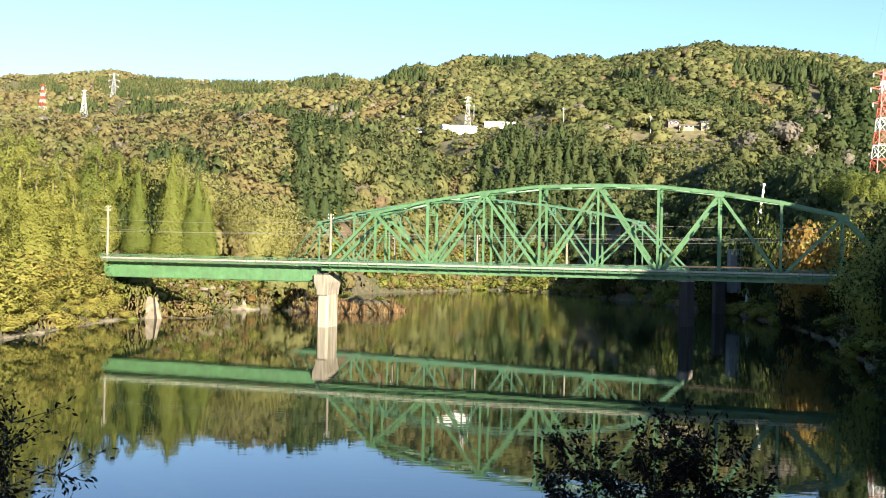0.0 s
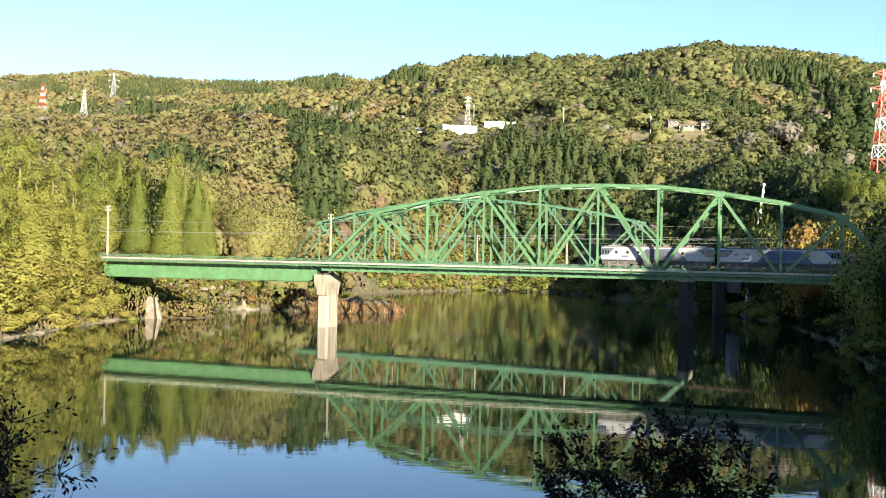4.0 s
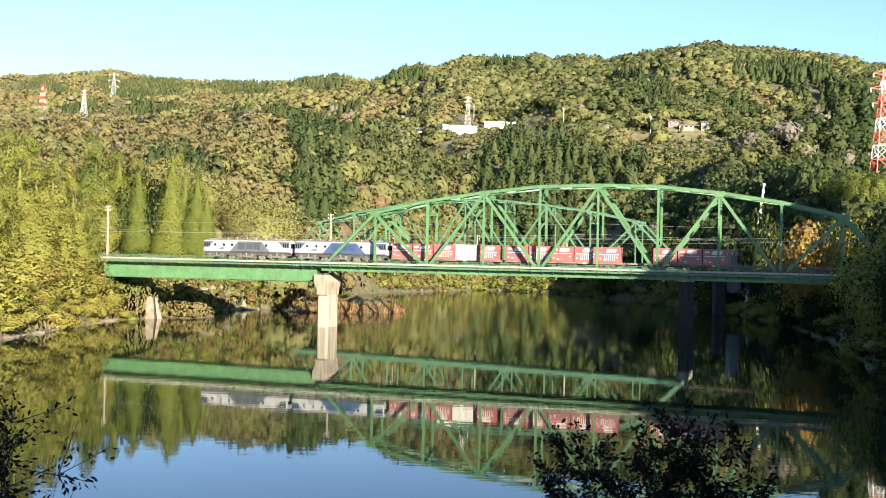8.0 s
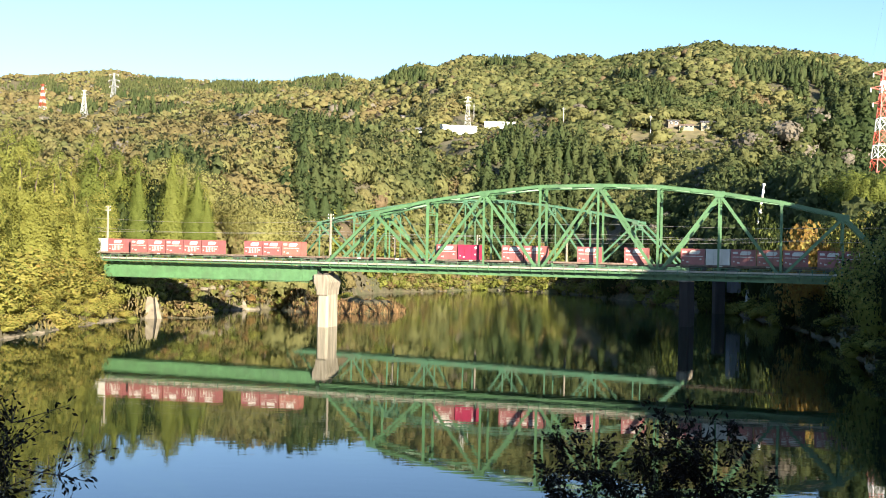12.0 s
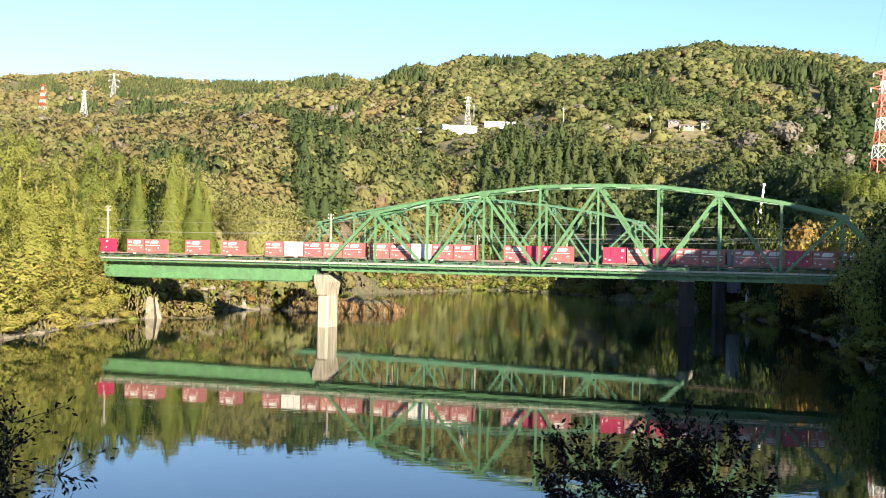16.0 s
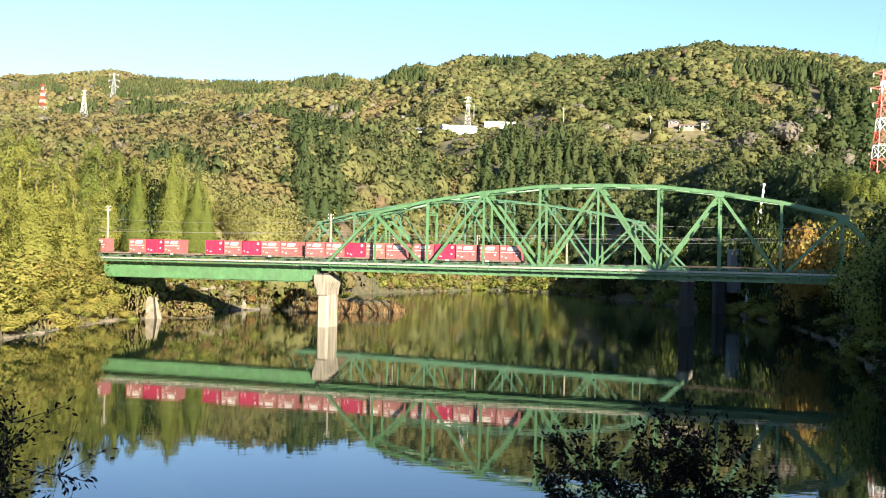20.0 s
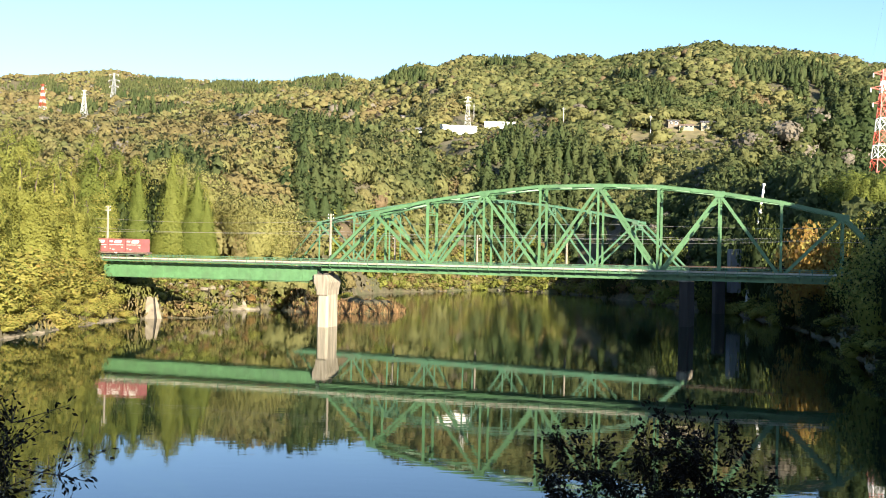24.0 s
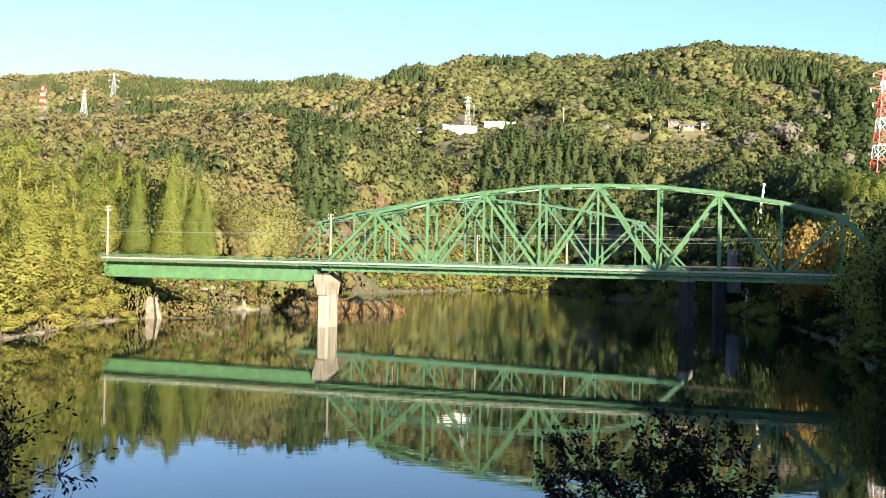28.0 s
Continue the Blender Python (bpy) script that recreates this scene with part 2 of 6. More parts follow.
def prism(bm, outline, y0, y1):
    """A plate: an outline in x and z, pushed from y0 to y1."""
    a = [bm.verts.new((x, y0, z)) for x, z in outline]
    b = [bm.verts.new((x, y1, z)) for x, z in outline]
    bm.faces.new(a)
    bm.faces.new(b[::-1])
    for i in range(len(a)):
        j = (i + 1) % len(a)
        bm.faces.new((a[j], a[i], b[i], b[j]))
    bmesh.ops.recalc_face_normals(bm, faces=bm.faces)


def beam(bm, a, b, w, h, side=(0, 1, 0)):
    """A bar from a to b: w across (along side), h the other way."""
    a, b = Vector(a), Vector(b)
    d = (b - a).normalized()
    s = Vector(side)
    s = (s - d * s.dot(d))
    s = s.normalized() if s.length > 1e-4 else Vector((1, 0, 0))
    u = d.cross(s)
    v = []
    for p in (a, b):
        for i, j in ((-1, -1), (1, -1), (1, 1), (-1, 1)):
            v.append(bm.verts.new(p + s * w / 2 * i + u * h / 2 * j))
    for f in ((3, 2, 1, 0), (4, 5, 6, 7), (0, 1, 5, 4), (1, 2, 6, 5), (2, 3, 7, 6), (3, 0, 4, 7)):
        bm.faces.new([v[i] for i in f])


def hbeam(bm, a, b, w, h):
    """An H section from a to b in a plane of constant y: two flange plates and a web."""
    a, b = Vector(a), Vector(b)
    for o in (-1, 1):
        off = Vector((0, o * (w / 2 - 0.02), 0))
        beam(bm, a + off, b + off, 0.04, h)
    beam(bm, a, b, w - 0.04, 0.05)


def tube(bm, a, b, r0, r1=None, n=8):
    a, b = Vector(a), Vector(b)
    r1 = r0 if r1 is None else r1
    d = (b - a).normalized()
    s = d.orthogonal().normalized()
    u = d.cross(s)
    ra, rb = [], []
    for i in range(n):
        c = math.cos(2 * math.pi * i / n) * s + math.sin(2 * math.pi * i / n) * u
        ra.append(bm.verts.new(a + c * r0))
        rb.append(bm.verts.new(b + c * r1))
    for i in range(n):
        j = (i + 1) % n
        bm.faces.new((ra[i], ra[j], rb[j], rb[i]))
    bm.faces.new(ra[::-1])
    bm.faces.new(rb)


def np_mesh(name, verts, faces, material, hue=None, smooth=False, normals=None, lace=None):
    """A mesh out of arrays: faces all with the same number of corners."""
    me = bpy.data.meshes.new(name)
    k = faces.shape[1]
    me.vertices.add(len(verts))
    me.vertices.foreach_set("co", np.ascontiguousarray(verts, dtype=np.float32).ravel())
    me.loops.add(faces.size)
    me.loops.foreach_set("vertex_index", np.ascontiguousarray(faces, dtype=np.int32).ravel())
    me.polygons.add(len(faces))
    me.polygons.foreach_set("loop_start", np.arange(0, faces.size, k, dtype=np.int32))
    if smooth:
        me.polygons.foreach_set("use_smooth", np.ones(len(faces), dtype=bool))
    if hue is not None:
        at = me.attributes.new("hue", "FLOAT", "FACE")
        at.data.foreach_set("value", np.ascontiguousarray(hue, dtype=np.float32))
    if lace is not None:
        at = me.attributes.new("lace", "FLOAT", "FACE")
        at.data.foreach_set("value", np.ascontiguousarray(lace, dtype=np.float32))
    me.update(calc_edges=True)
    if normals is not None:
        at = me.attributes.new("custom_normal", "FLOAT_VECTOR", "POINT")
        at.data.foreach_set("vector", np.ascontiguousarray(normals, dtype=np.float32).ravel())
    me.materials.append(material)
    return me


# ---------- the lie of the land ----------
BX, BY, BA = -20.26, 180.21, 0.3208
BRIDGE = pose(BX, BY, 0, 0, 0, -math.degrees(BA))
FX, FY, FA = -37.05, 242.93, 0.478
CA, SA = math.cos(BA), math.sin(BA)
RAIL = 11.5


def waves(x, y, size, seed, n=7):
    r = np.random.RandomState(seed)
    z = np.zeros_like(x)
    for _ in range(n):
        a, p, k = r.rand() * 6.283, r.rand() * 6.283, (0.6 + 0.9 * r.rand()) * 6.283 / size
        z += np.sin((x * math.cos(a) + y * math.sin(a)) * k + p)
    return z / math.sqrt(n)


# the skyline as tangents over the eye, by the tangent to the side
SKY_U = np.array([-0.60, -0.43, -0.38, -0.327, -0.283, -0.21, -0.156, -0.107, -0.074, -0.035, 0.025, 0.064, 0.102, 0.13, 0.157, 0.218, 0.256, 0.311, 0.366, 0.43, 0.7])
SKY_T = np.array([0.160, 0.160, 0.1645, 0.170, 0.162, 0.1605, 0.162, 0.169, 0.164, 0.174, 0.188, 0.188, 0.187, 0.194, 0.189, 0.202, 0.208, 0.203, 0.197, 0.189, 0.16])
# the tree tops along the crests of the foothill, the nearer slopes and the spur beyond the bridge, in the same way
FOOT_TOP = ([-0.4648, -0.3767, -0.3216, -0.2417, -0.1949, -0.1454, -0.1013, -0.0793, -0.04626, -0.02423, -0.01046, 0.03084, 0.03634, 0.06388, 0.1189, 0.1465, 0.174, 0.2015, 0.2291, 0.2841, 0.4317], [0.118, 0.122, 0.1242, 0.134, 0.1388, 0.1348, 0.1285, 0.1284, 0.1235, 0.1113, 0.09946, 0.1003, 0.1125, 0.1191, 0.1202, 0.1158, 0.1141, 0.1136, 0.1108, 0.1053, 0.09551])
HILL_TOP = ([-0.4648, -0.4317, -0.3767, -0.3216, -0.2665, -0.2335, -0.1839, -0.1454, -0.1013, -0.07379], [0.1467, 0.1473, 0.1451, 0.1429, 0.1451, 0.1479, 0.1495, 0.153, 0.1588, 0.1643])
SPUR_TOP = ([0.1685, 0.196, 0.223, 0.2417, 0.2753, 0.3084, 0.3392, 0.3871, 0.4317, 0.5044], [0.03526, 0.05507, 0.06937, 0.08791, 0.1051, 0.1261, 0.1366, 0.1469, 0.1445, 0.141])
FOOT_D = ([-0.45, -0.25, -0.19, -0.05, 0.06, 0.28], [620, 600, 490, 445, 430, 440])
BASE_D = ([-0.45, -0.15, -0.05, 0.02, 0.45], [860, 800, 640, 560, 540])
HILL_D = ([-0.45, -0.1, 0.0, 0.1, 0.25, 0.45], [1350, 1300, 1220, 1100, 1020, 1040])
SPUR_D = ([0.16, 0.2, 0.24, 0.3, 0.45], [312, 318, 335, 365, 400])
FAR_D = 2050.0
SHORE = ([-0.45, -0.3, -0.14, -0.05, 0.04, 0.12, 0.17, 0.28, 0.45], [222, 225, 262, 335, 372, 358, 314, 258, 235])


def at(u, table):
    return np.interp(u, table[0], table[1])


def hilltop(u):
    """Tangent of the tree tops on the main hill: its own crest, or the skyline where that is the crest."""
    sky = np.interp(u, SKY_U, SKY_T)
    return np.where(u < HILL_TOP[0][-1], np.minimum(at(u, HILL_TOP), sky), sky)


def land(x, y):
    """Height of the ground over the river."""
    x, y = np.asarray(x, float), np.asarray(y, float)
    left = np.interp(y, [-200, 20, 100, 150, 190, 212, 224, 232, 243, 262, 300, 332, 371], [-75, -72, -66, -63.2, -60.0, -56.3, -47.5, -36, -30, -40, -36, -17, 16])
    right = np.interp(y, [-200, 50, 100, 125, 150, 175, 200, 250, 311, 355, 371], [40, 42, 48, 53, 60, 66, 69, 71, 55, 43, 16])
    m = np.maximum.reduce([left - x, x - right, 26 - y, y - 371])
    spit = (1 - ((x + 22) / 14) ** 2 - ((y - 233) / 13) ** 2) * 5
    m = np.maximum(m, np.minimum(spit, 1.2)) + waves(x, y, 14, 3) * 0.5
    z = np.where(m < 0, np.maximum(m * 0.5, -4), 11.0 * (1 - np.exp(-np.maximum(m, 0) / np.where((x < -30) & (y < 260), 4.0, 8.0))))
    u = x / np.maximum(y, 30)
    shore, d1, d2, d3 = at(u, SHORE), at(u, FOOT_D), at(u, BASE_D), at(u, HILL_D)
    folds = waves(x, y, 190, 5) * 11 + waves(x, y, 70, 6) * 4
    # foothill over the river
    top = 13.9 - 9.5 + at(u, FOOT_TOP) * d1
    q = np.clip((y - shore) / (d1 - shore), 0, 1)
    foot = 11 + (top - 11) * q ** 0.8 - np.maximum(y - d1, 0) * 0.3 + folds * 0.35 * np.clip(q * 4, 0, 1) * np.clip((1 - q) * 4, 0, 1)
    foot = np.where(y > d1, np.maximum(foot, top * 0.55), foot)
    # main hill behind it, and the far ridge
    low = 13.9 + np.interp(u, [-0.45, -0.1, -0.04, 0.02, 0.45], [0.098, 0.103, 0.099, 0.104, 0.108]) * d2
    top = 13.9 - np.interp(u, [-0.1, 0.03, 0.36], [7, 5, 5]) + hilltop(u) * d3
    q = np.clip((y - d2) / (d3 - d2), 0, 1)
    hill = low + (top - low) * q ** 0.95 + folds * np.clip(q * 5, 0, 1) * np.clip((1 - q) * 5, 0, 1)
    hill = np.where(y < d2, low - (d2 - y) * 0.8, np.where(y > d3, top - (y - d3) * 0.35, hill))
    far = 13.9 - 2 + np.interp(u, SKY_U, SKY_T) * FAR_D * np.interp(u, [-0.05, 0.05], [1.0, 0.7])
    far = np.where(y > FAR_D, far - (y - FAR_D) * 0.2, far - (FAR_D - y) * 0.36 + folds * np.clip((FAR_D - y) / 80, 0, 1))
    rise = np.maximum.reduce([foot, hill, far, np.full_like(x, 11.0)]) - 11
    z = z + np.where((y > 120) & (y > shore - 4), rise, 0)
    # spur that comes down to the river beyond the bridge
    d4 = at(u, SPUR_D)
    face = 4 + 1.15 * (x - 57 - 0.22 * (y - 312))
    spur = np.minimum(face - np.maximum(d4 - 24 - y, 0) * np.clip((u - 0.22) * 9, 0, 1) * 1.6, 13.9 - 10 + at(u, SPUR_TOP) * d4) - np.maximum(y - d4, 0) * 0.7 + waves(x, y, 45, 8) * 1.5
    z = np.where((u > 0.16) & (y > 255), np.maximum(z, np.where(m > 0, np.minimum(spur, 2 + m * 1.6), -4)), z)
    # valley side to the right of the river, higher than the bridge; out of view its crest follows the sun's rays to set
    # the shadow edge
    fade = np.clip((345 - y) / 70, 0, 1)
    side = np.minimum(np.maximum(x - right - 8, 0) * np.interp(y, [255, 330], [1.5, 0.65]), np.interp(y, [90, 200, 320], [170, 92, 70])) * fade
    side = np.minimum(side, 6 + 0.085 * np.maximum(y, 0) + np.maximum(u - 0.45, 0) * np.maximum(y, 40) * np.interp(y, [150, 200], [1.6, 0.2]))
    hx, hy = x - 36.7, y - 161.3
    det = SUN_TO.x * -SA - SUN_TO.y * CA
    along = (hx * -SA - hy * CA) / det
    right_by = (SUN_TO.x * hy - SUN_TO.y * hx) / det
    crest = 5 + along * math.tan(SUN_EL) + 0.5 * right_by - 0.58 * np.maximum(right_by - 30, 0)
    side = np.where((along > -75) | ((x > 110) & (y < 230)), np.minimum(side, np.maximum(crest, 4)), side)
    z = np.where(side > 0, np.maximum(z, side + 3.0 * fade), z)
    # saddle below the tall tower, open to the view
    low = 13.9 + 0.074 * y - 12
    z = np.where((u > 0.34) & (u < 0.56) & (y > 180) & (y < 300), z - np.maximum(z - low, 0) * np.clip((u - 0.34) * 14, 0, 1) * np.clip((0.56 - u) * 12, 0, 1) * np.clip((300 - y) / 40, 0, 1), z)
    z = z + (waves(x, y, 6, 31) * 0.45 + waves(x, y, 2.6, 32) * 0.22) * np.clip(z / 1.5, 0, 1) * np.clip((11 - z) / 3, 0, 1) * (y > 100)
    # railway cutting and embankment
    s = (x - BX) * CA - (y - BY) * SA
    t = np.abs((x - BX) * SA + (y - BY) * CA - 2.45)
    lim = 10.6 + np.maximum(t - 5, 0) * 1.1
    z = np.where((s < -54) & (t < 30), np.minimum(z, lim), z)
    z = np.where((s < -40) & (t < 5), np.minimum(np.maximum(z, np.clip(10.6 - (s + 57) * 0.75, 0, 10.6)), 10.6), z)
    # grassy berm under the end of the girder span
    front = (x - BX) * SA + (y - BY) * CA
    berm = np.minimum(np.interp(s, [-54, -50, -39.6, -37.2], [6.6, 5.5, 5.1, -1.5]), np.interp(front, [-4.6, -1.0, 5.5, 9], [-1.5, 5.5, 5.5, -1.5]))
    z = np.where((s > -54) & (s < -36), np.maximum(z, berm), z)
    toe = np.minimum(np.interp(s, [-39, -38, -31.5, -29.5], [-1.5, 2.3, 1.9, -1.5]), np.interp(front, [5, 8, 12, 15], [-1.5, 2.2, 2.2, -1.5]))
    z = np.where((s > -39) & (s < -29), np.maximum(z, toe), z)
    z = np.where((s > 88) & (s < 150), np.minimum(z, lim), z)
    z = np.where(((s > 94) & (s < 150)) & (t < 5), 10.6, z)
    # near bank below the camera
    z = np.where((y < 26) & (np.abs(x) < 40), np.minimum(z, 1.0 + (26 - y) * 0.44), z)
    return z


def terrain():
    ang = np.concatenate([np.linspace(-36, 46, 190), np.linspace(50, 320, 60)])
    rad = np.concatenate([np.linspace(0.0, 40, 24), np.geomspace(43, 148, 55), np.linspace(150, 262, 140), np.linspace(264, 700, 120), np.geomspace(706, 2200, 110), np.geomspace(2260, 4600, 12)])
    A, R = np.meshgrid(np.radians(ang), rad, indexing="ij")
    X, Y = R * np.sin(A) + 0.37, R * np.cos(A) - 0.41
    Z = land(X, Y)
    v = np.stack([X, Y, Z], -1).reshape(-1, 3)
    na, nr = len(ang), len(rad)
    i, j = np.meshgrid(np.arange(na), np.arange(nr - 1), indexing="ij")
    i2 = (i + 1) % na
    f = np.stack([i * nr + j, i2 * nr + j, i2 * nr + j + 1, i * nr + j + 1], -1).reshape(-1, 4)
    ob = new("ground", np_mesh("ground", v, f, EARTH, smooth=True))
    tagged(ob, "brown and green valley ground rising to wooded hills", "ground", kind="structure")


terrain()
bmw = bmesh.new()
vs = [bmw.verts.new(p) for p in ((-130, -60, 0), (150, -60, 0), (150, 420, 0), (-130, 420, 0))]
bmw.faces.new(vs)
river = part("water", bmw, WATER)
tagged(river, "still dark green river water with faint ripples", "river", kind="structure")

# ---------- the near railway bridge ----------
NODE_S = [-1.0, 8.98, 18.49, 28.43, 37.97, 47.55, 57.08, 66.4, 75.6, 84.4, 93.6]
NODE_Z = [10.45, 20.2, 22.24, 23.7, 24.7, 24.9, 24.7, 23.7, 22.24, 20.2, 10.45]
WID = 4.9


def gusset(bm, x, z, w, h, y):
    prism(bm, [(x - w, z - h * 0.4), (x - w * 0.55, z - h), (x + w * 0.55, z - h), (x + w, z - h * 0.4), (x + w * 0.8, z + h * 0.5), (x - w * 0.8, z + h * 0.5)], y - 0.26, y + 0.26)


def rivet_rows(bm, a, b, y, n):
    """Batten plates along a member, proud of its face."""
    a, b = Vector(a), Vector(b)
    d = (b - a).normalized()
    for i in range(n):
        p = a.lerp(b, (i + 0.5) / n)
        beam(bm, p - d * 0.16 + Vector((0, y, 0)), p + d * 0.16 + Vector((0, y, 0)), 0.03, 0.26)


def truss_bridge(name, m, S, Z, wid, paint, label, full):
    """A single-track through truss with a curved top chord: two frames, floor, bracing."""
    th = empty(name, m, label, "railway bridge")
    n = len(S) - 1
    bot = Z[0]
    thick = 1.0 if full else 0.72
    for y in (0.0, wid):
        for k in range(n):
            a, b = (S[k], y, Z[k]), (S[k + 1], y, Z[k + 1])
            bm = bmesh.new()
            if k in (0, n - 1):
                beam(bm, a, b, 0.46 * thick, 0.5 * thick)
                rivet_rows(bm, a, b, -0.24 * thick, 6)
                part("end_post", bm, paint, th)
            else:
                beam(bm, a, b, 0.48 * thick, 0.5 * thick)
                beam(bm, (a[0], y, a[2] + 0.25 * thick + 0.02), (b[0], y, b[2] + 0.25 * thick + 0.02), 0.6 * thick, 0.04)
                part("top_chord", bm, paint, th)
            bm = bmesh.new()
            zb = bot
            beam(bm, (S[k], y, zb), (S[k + 1], y, zb), 0.5, 0.9)
            for e in (-0.47, 0.47):
                beam(bm, (S[k], y, zb + e), (S[k + 1], y, zb + e), 0.66, 0.05)
            part("bottom_chord", bm, paint, th)
        for k in range(1, n):
            bm = bmesh.new()
            hbeam(bm, (S[k], y, bot + 0.4), (S[k], y, Z[k] - 0.25), 0.4 * thick, (0.3 if k % 2 else 0.36) * thick)
            rivet_rows(bm, (S[k], y, bot + 0.4), (S[k], y, Z[k] - 0.25), -0.205 * thick, 5)
            part("vertical_post", bm, paint, th)
            bm = bmesh.new()
            if k % 2:
                gusset(bm, S[k], Z[k] - 0.05, 0.95 * thick, 0.65 * thick, y)
            else:
                gusset(bm, S[k], Z[k] - 0.1, 0.4, 0.5, y)
            part("gusset_plate", bm, paint, th)
            if k % 2 == 0:
                bm = bmesh.new()
                gusset(bm, S[k], bot + 0.55, 0.9, 0.6, y)
                part("gusset_plate", bm, paint, th)
        for k in range(1, n - 1):
            lo, hi = (k, k + 1) if k % 2 == 0 else (k + 1, k)
            a = Vector((S[lo], y, bot + 0.3))
            b = Vector((S[hi], y, Z[hi] - 0.25))
            bm = bmesh.new()
            hbeam(bm, a, b, 0.4 * thick, 0.44 * thick)
            rivet_rows(bm, a, b, -0.205 * thick, 7)
            part("diagonal", bm, paint, th)
    # sway struts, portals and top bracing
    for k in range(1, n):
        bm = bmesh.new()
        z = Z[k] - 0.1
        d = 1.1 if k in (1, n - 1) else 0.9
        beam(bm, (S[k], 0.2, z), (S[k], wid - 0.2, z), 0.3, 0.25, (1, 0, 0))
        zl = max(z - 2.2, bot + 7.4) if k % 2 == 0 else max(z - 1.4, bot + 7.4)
        part("sway_strut", bm, paint, th)
        bm = bmesh.new()
        beam(bm, (S[k], 0.2, zl), (S[k], wid - 0.2, zl), 0.2, 0.2, (1, 0, 0))
        part("sway_strut", bm, paint, th)
        for i in range(4):
            bm = bmesh.new()
            ya, yb = 0.2 + (wid - 0.4) * i / 4, 0.2 + (wid - 0.4) * (i + 1) / 4
            za, zb = (zl, z) if i % 2 == 0 else (z, zl)
            beam(bm, (S[k], ya, za), (S[k], yb, zb), 0.12, 0.12, (1, 0, 0))
            part("sway_brace", bm, paint, th)
    for k in range(1, n - 1):
        for a, b in ((0.15, wid - 0.15), (wid - 0.15, 0.15)):
            bm = bmesh.new()
            beam(bm, (S[k], a, Z[k] - 0.18), (S[k + 1], b, Z[k + 1] - 0.18), 0.16, 0.18)
            part("lateral_brace", bm, paint, th)
    # floor: cross beams and stringers
    for k in range(n + 1):
        bm = bmesh.new()
        box(bm, S[k] - 0.18, S[k] + 0.18, 0.27, wid - 0.27, bot - 0.42, bot + 0.38)
        part("floor_beam", bm, paint, th)
    for y in (wid / 2 - 0.75, wid / 2 + 0.75):
        bm = bmesh.new()
        box(bm, S[0] - 0.6, S[-1] + 0.6, y - 0.15, y + 0.15, bot + 0.39, bot + 0.72)
        part("stringer", bm, paint, th)
    return th


truss = truss_bridge("truss_bridge", BRIDGE, NODE_S, NODE_Z, WID, GREEN, "green painted steel through truss railway bridge with curved top chord", True)

FS = [9.43 * k for k in range(11)]
FAR_Z = [10.6, 20.05, 22.1, 23.5, 24.55, 24.75, 24.55, 23.5, 22.1, 20.05, 10.6]
FAR = pose(FX, FY, -0.25, 0, -0.4, -math.degrees(FA))
far_truss = truss_bridge("truss_bridge", FAR, FS, FAR_Z, 4.9, GREEN_OLD, "faded green steel truss railway bridge behind the first one", False)


def girder_span():
    th = empty("girder_span", BRIDGE, "green painted steel plate girder span with stiffeners", "railway bridge")
    x0, x1 = -53.0, -1.9
    for y in (0.35, WID - 1.0):
        bm = bmesh.new()
        prism(bm, [(x0, 7.85), (x1 - 1.8, 8.0), (x1 - 0.2, 8.9), (x1 - 0.2, 10.5), (x0, 10.5)], y, y + 0.05)
        part("web_plate", bm, GREEN, th)
        bm = bmesh.new()
        box(bm, x0, x1, y - 0.25, y + 0.3, 10.5, 10.58)
        part("top_flange", bm, GREEN, th)
        bm = bmesh.new()
        box(bm, x0, x1 - 1.9, y - 0.25, y + 0.3, 7.78, 7.85)
        part("bottom_flange", bm, GREEN, th)
    x = x0 + 1.3
    while x < x1 - 2:
        bm = bmesh.new()
        box(bm, x - 0.01, x + 0.01, 0.325, 0.35, 7.9, 10.48)
        part("stiffener", bm, GREEN, th)
        x += 2.6
    for i in range(10):
        x = x0 + 2 + i * 5.2
        bm = bmesh.new()
        for a, b in (((x, 0.4, 8.1), (x, WID - 1, 10.3)), ((x, 0.4, 10.3), (x, WID - 1, 8.1)), ((x, 0.4, 8.1), (x, WID - 1, 8.1))):
            beam(bm, a, b, 0.1, 0.1, (1, 0, 0))
        part("cross_frame", bm, GREEN, th)
    return th


girder_span()


def walkway(name, y, s0, s1, out, cream):
    """The side walk with its cable trough, brackets and handrail."""
    th = empty(name, BRIDGE, "grating side walk with cream cable trough and steel handrail", "walkway")
    bm = bmesh.new()
    box(bm, s0, s1, min(y, y + out), max(y, y + out), 10.96, 11.02)
    part("grating", bm, STEEL, th)
    bm = bmesh.new()
    yy = y + out
    box(bm, s0, s1, yy - 0.05, yy + 0.05, 10.78, 11.02)
    part("edge_channel", bm, GREEN, th)
    if cream:
        x = s0
        while x < s1 - 0.2:
            bm = bmesh.new()
            e = min(x + 1.72, s1)
            box(bm, x, e, yy - 0.14, yy + 0.1, 11.24, 11.5)
            box(bm, x, e, yy - 0.17, yy + 0.13, 11.5, 11.54)
            part("cable_trough", bm, CREAM, th)
            x += 1.80
    x = s0 + 1.76
    while x < s1:
        bm = bmesh.new()
        beam(bm, (x, yy - 0.17, 10.8), (x, yy - 0.17, 12.0), 0.09, 0.08, (1, 0, 0))
        beam(bm, (x, yy, 10.8), (x, y, 10.35), 0.07, 0.07, (1, 0, 0))
        part("post", bm, GREEN_OLD, th)
        x += 1.80
    for z in (11.72, 12.0):
        bm = bmesh.new()
        tube(bm, (s0, yy - 0.17, z), (s1, yy - 0.17, z), 0.03, n=6)
        part("handrail", bm, GREEN_OLD, th)
    return th


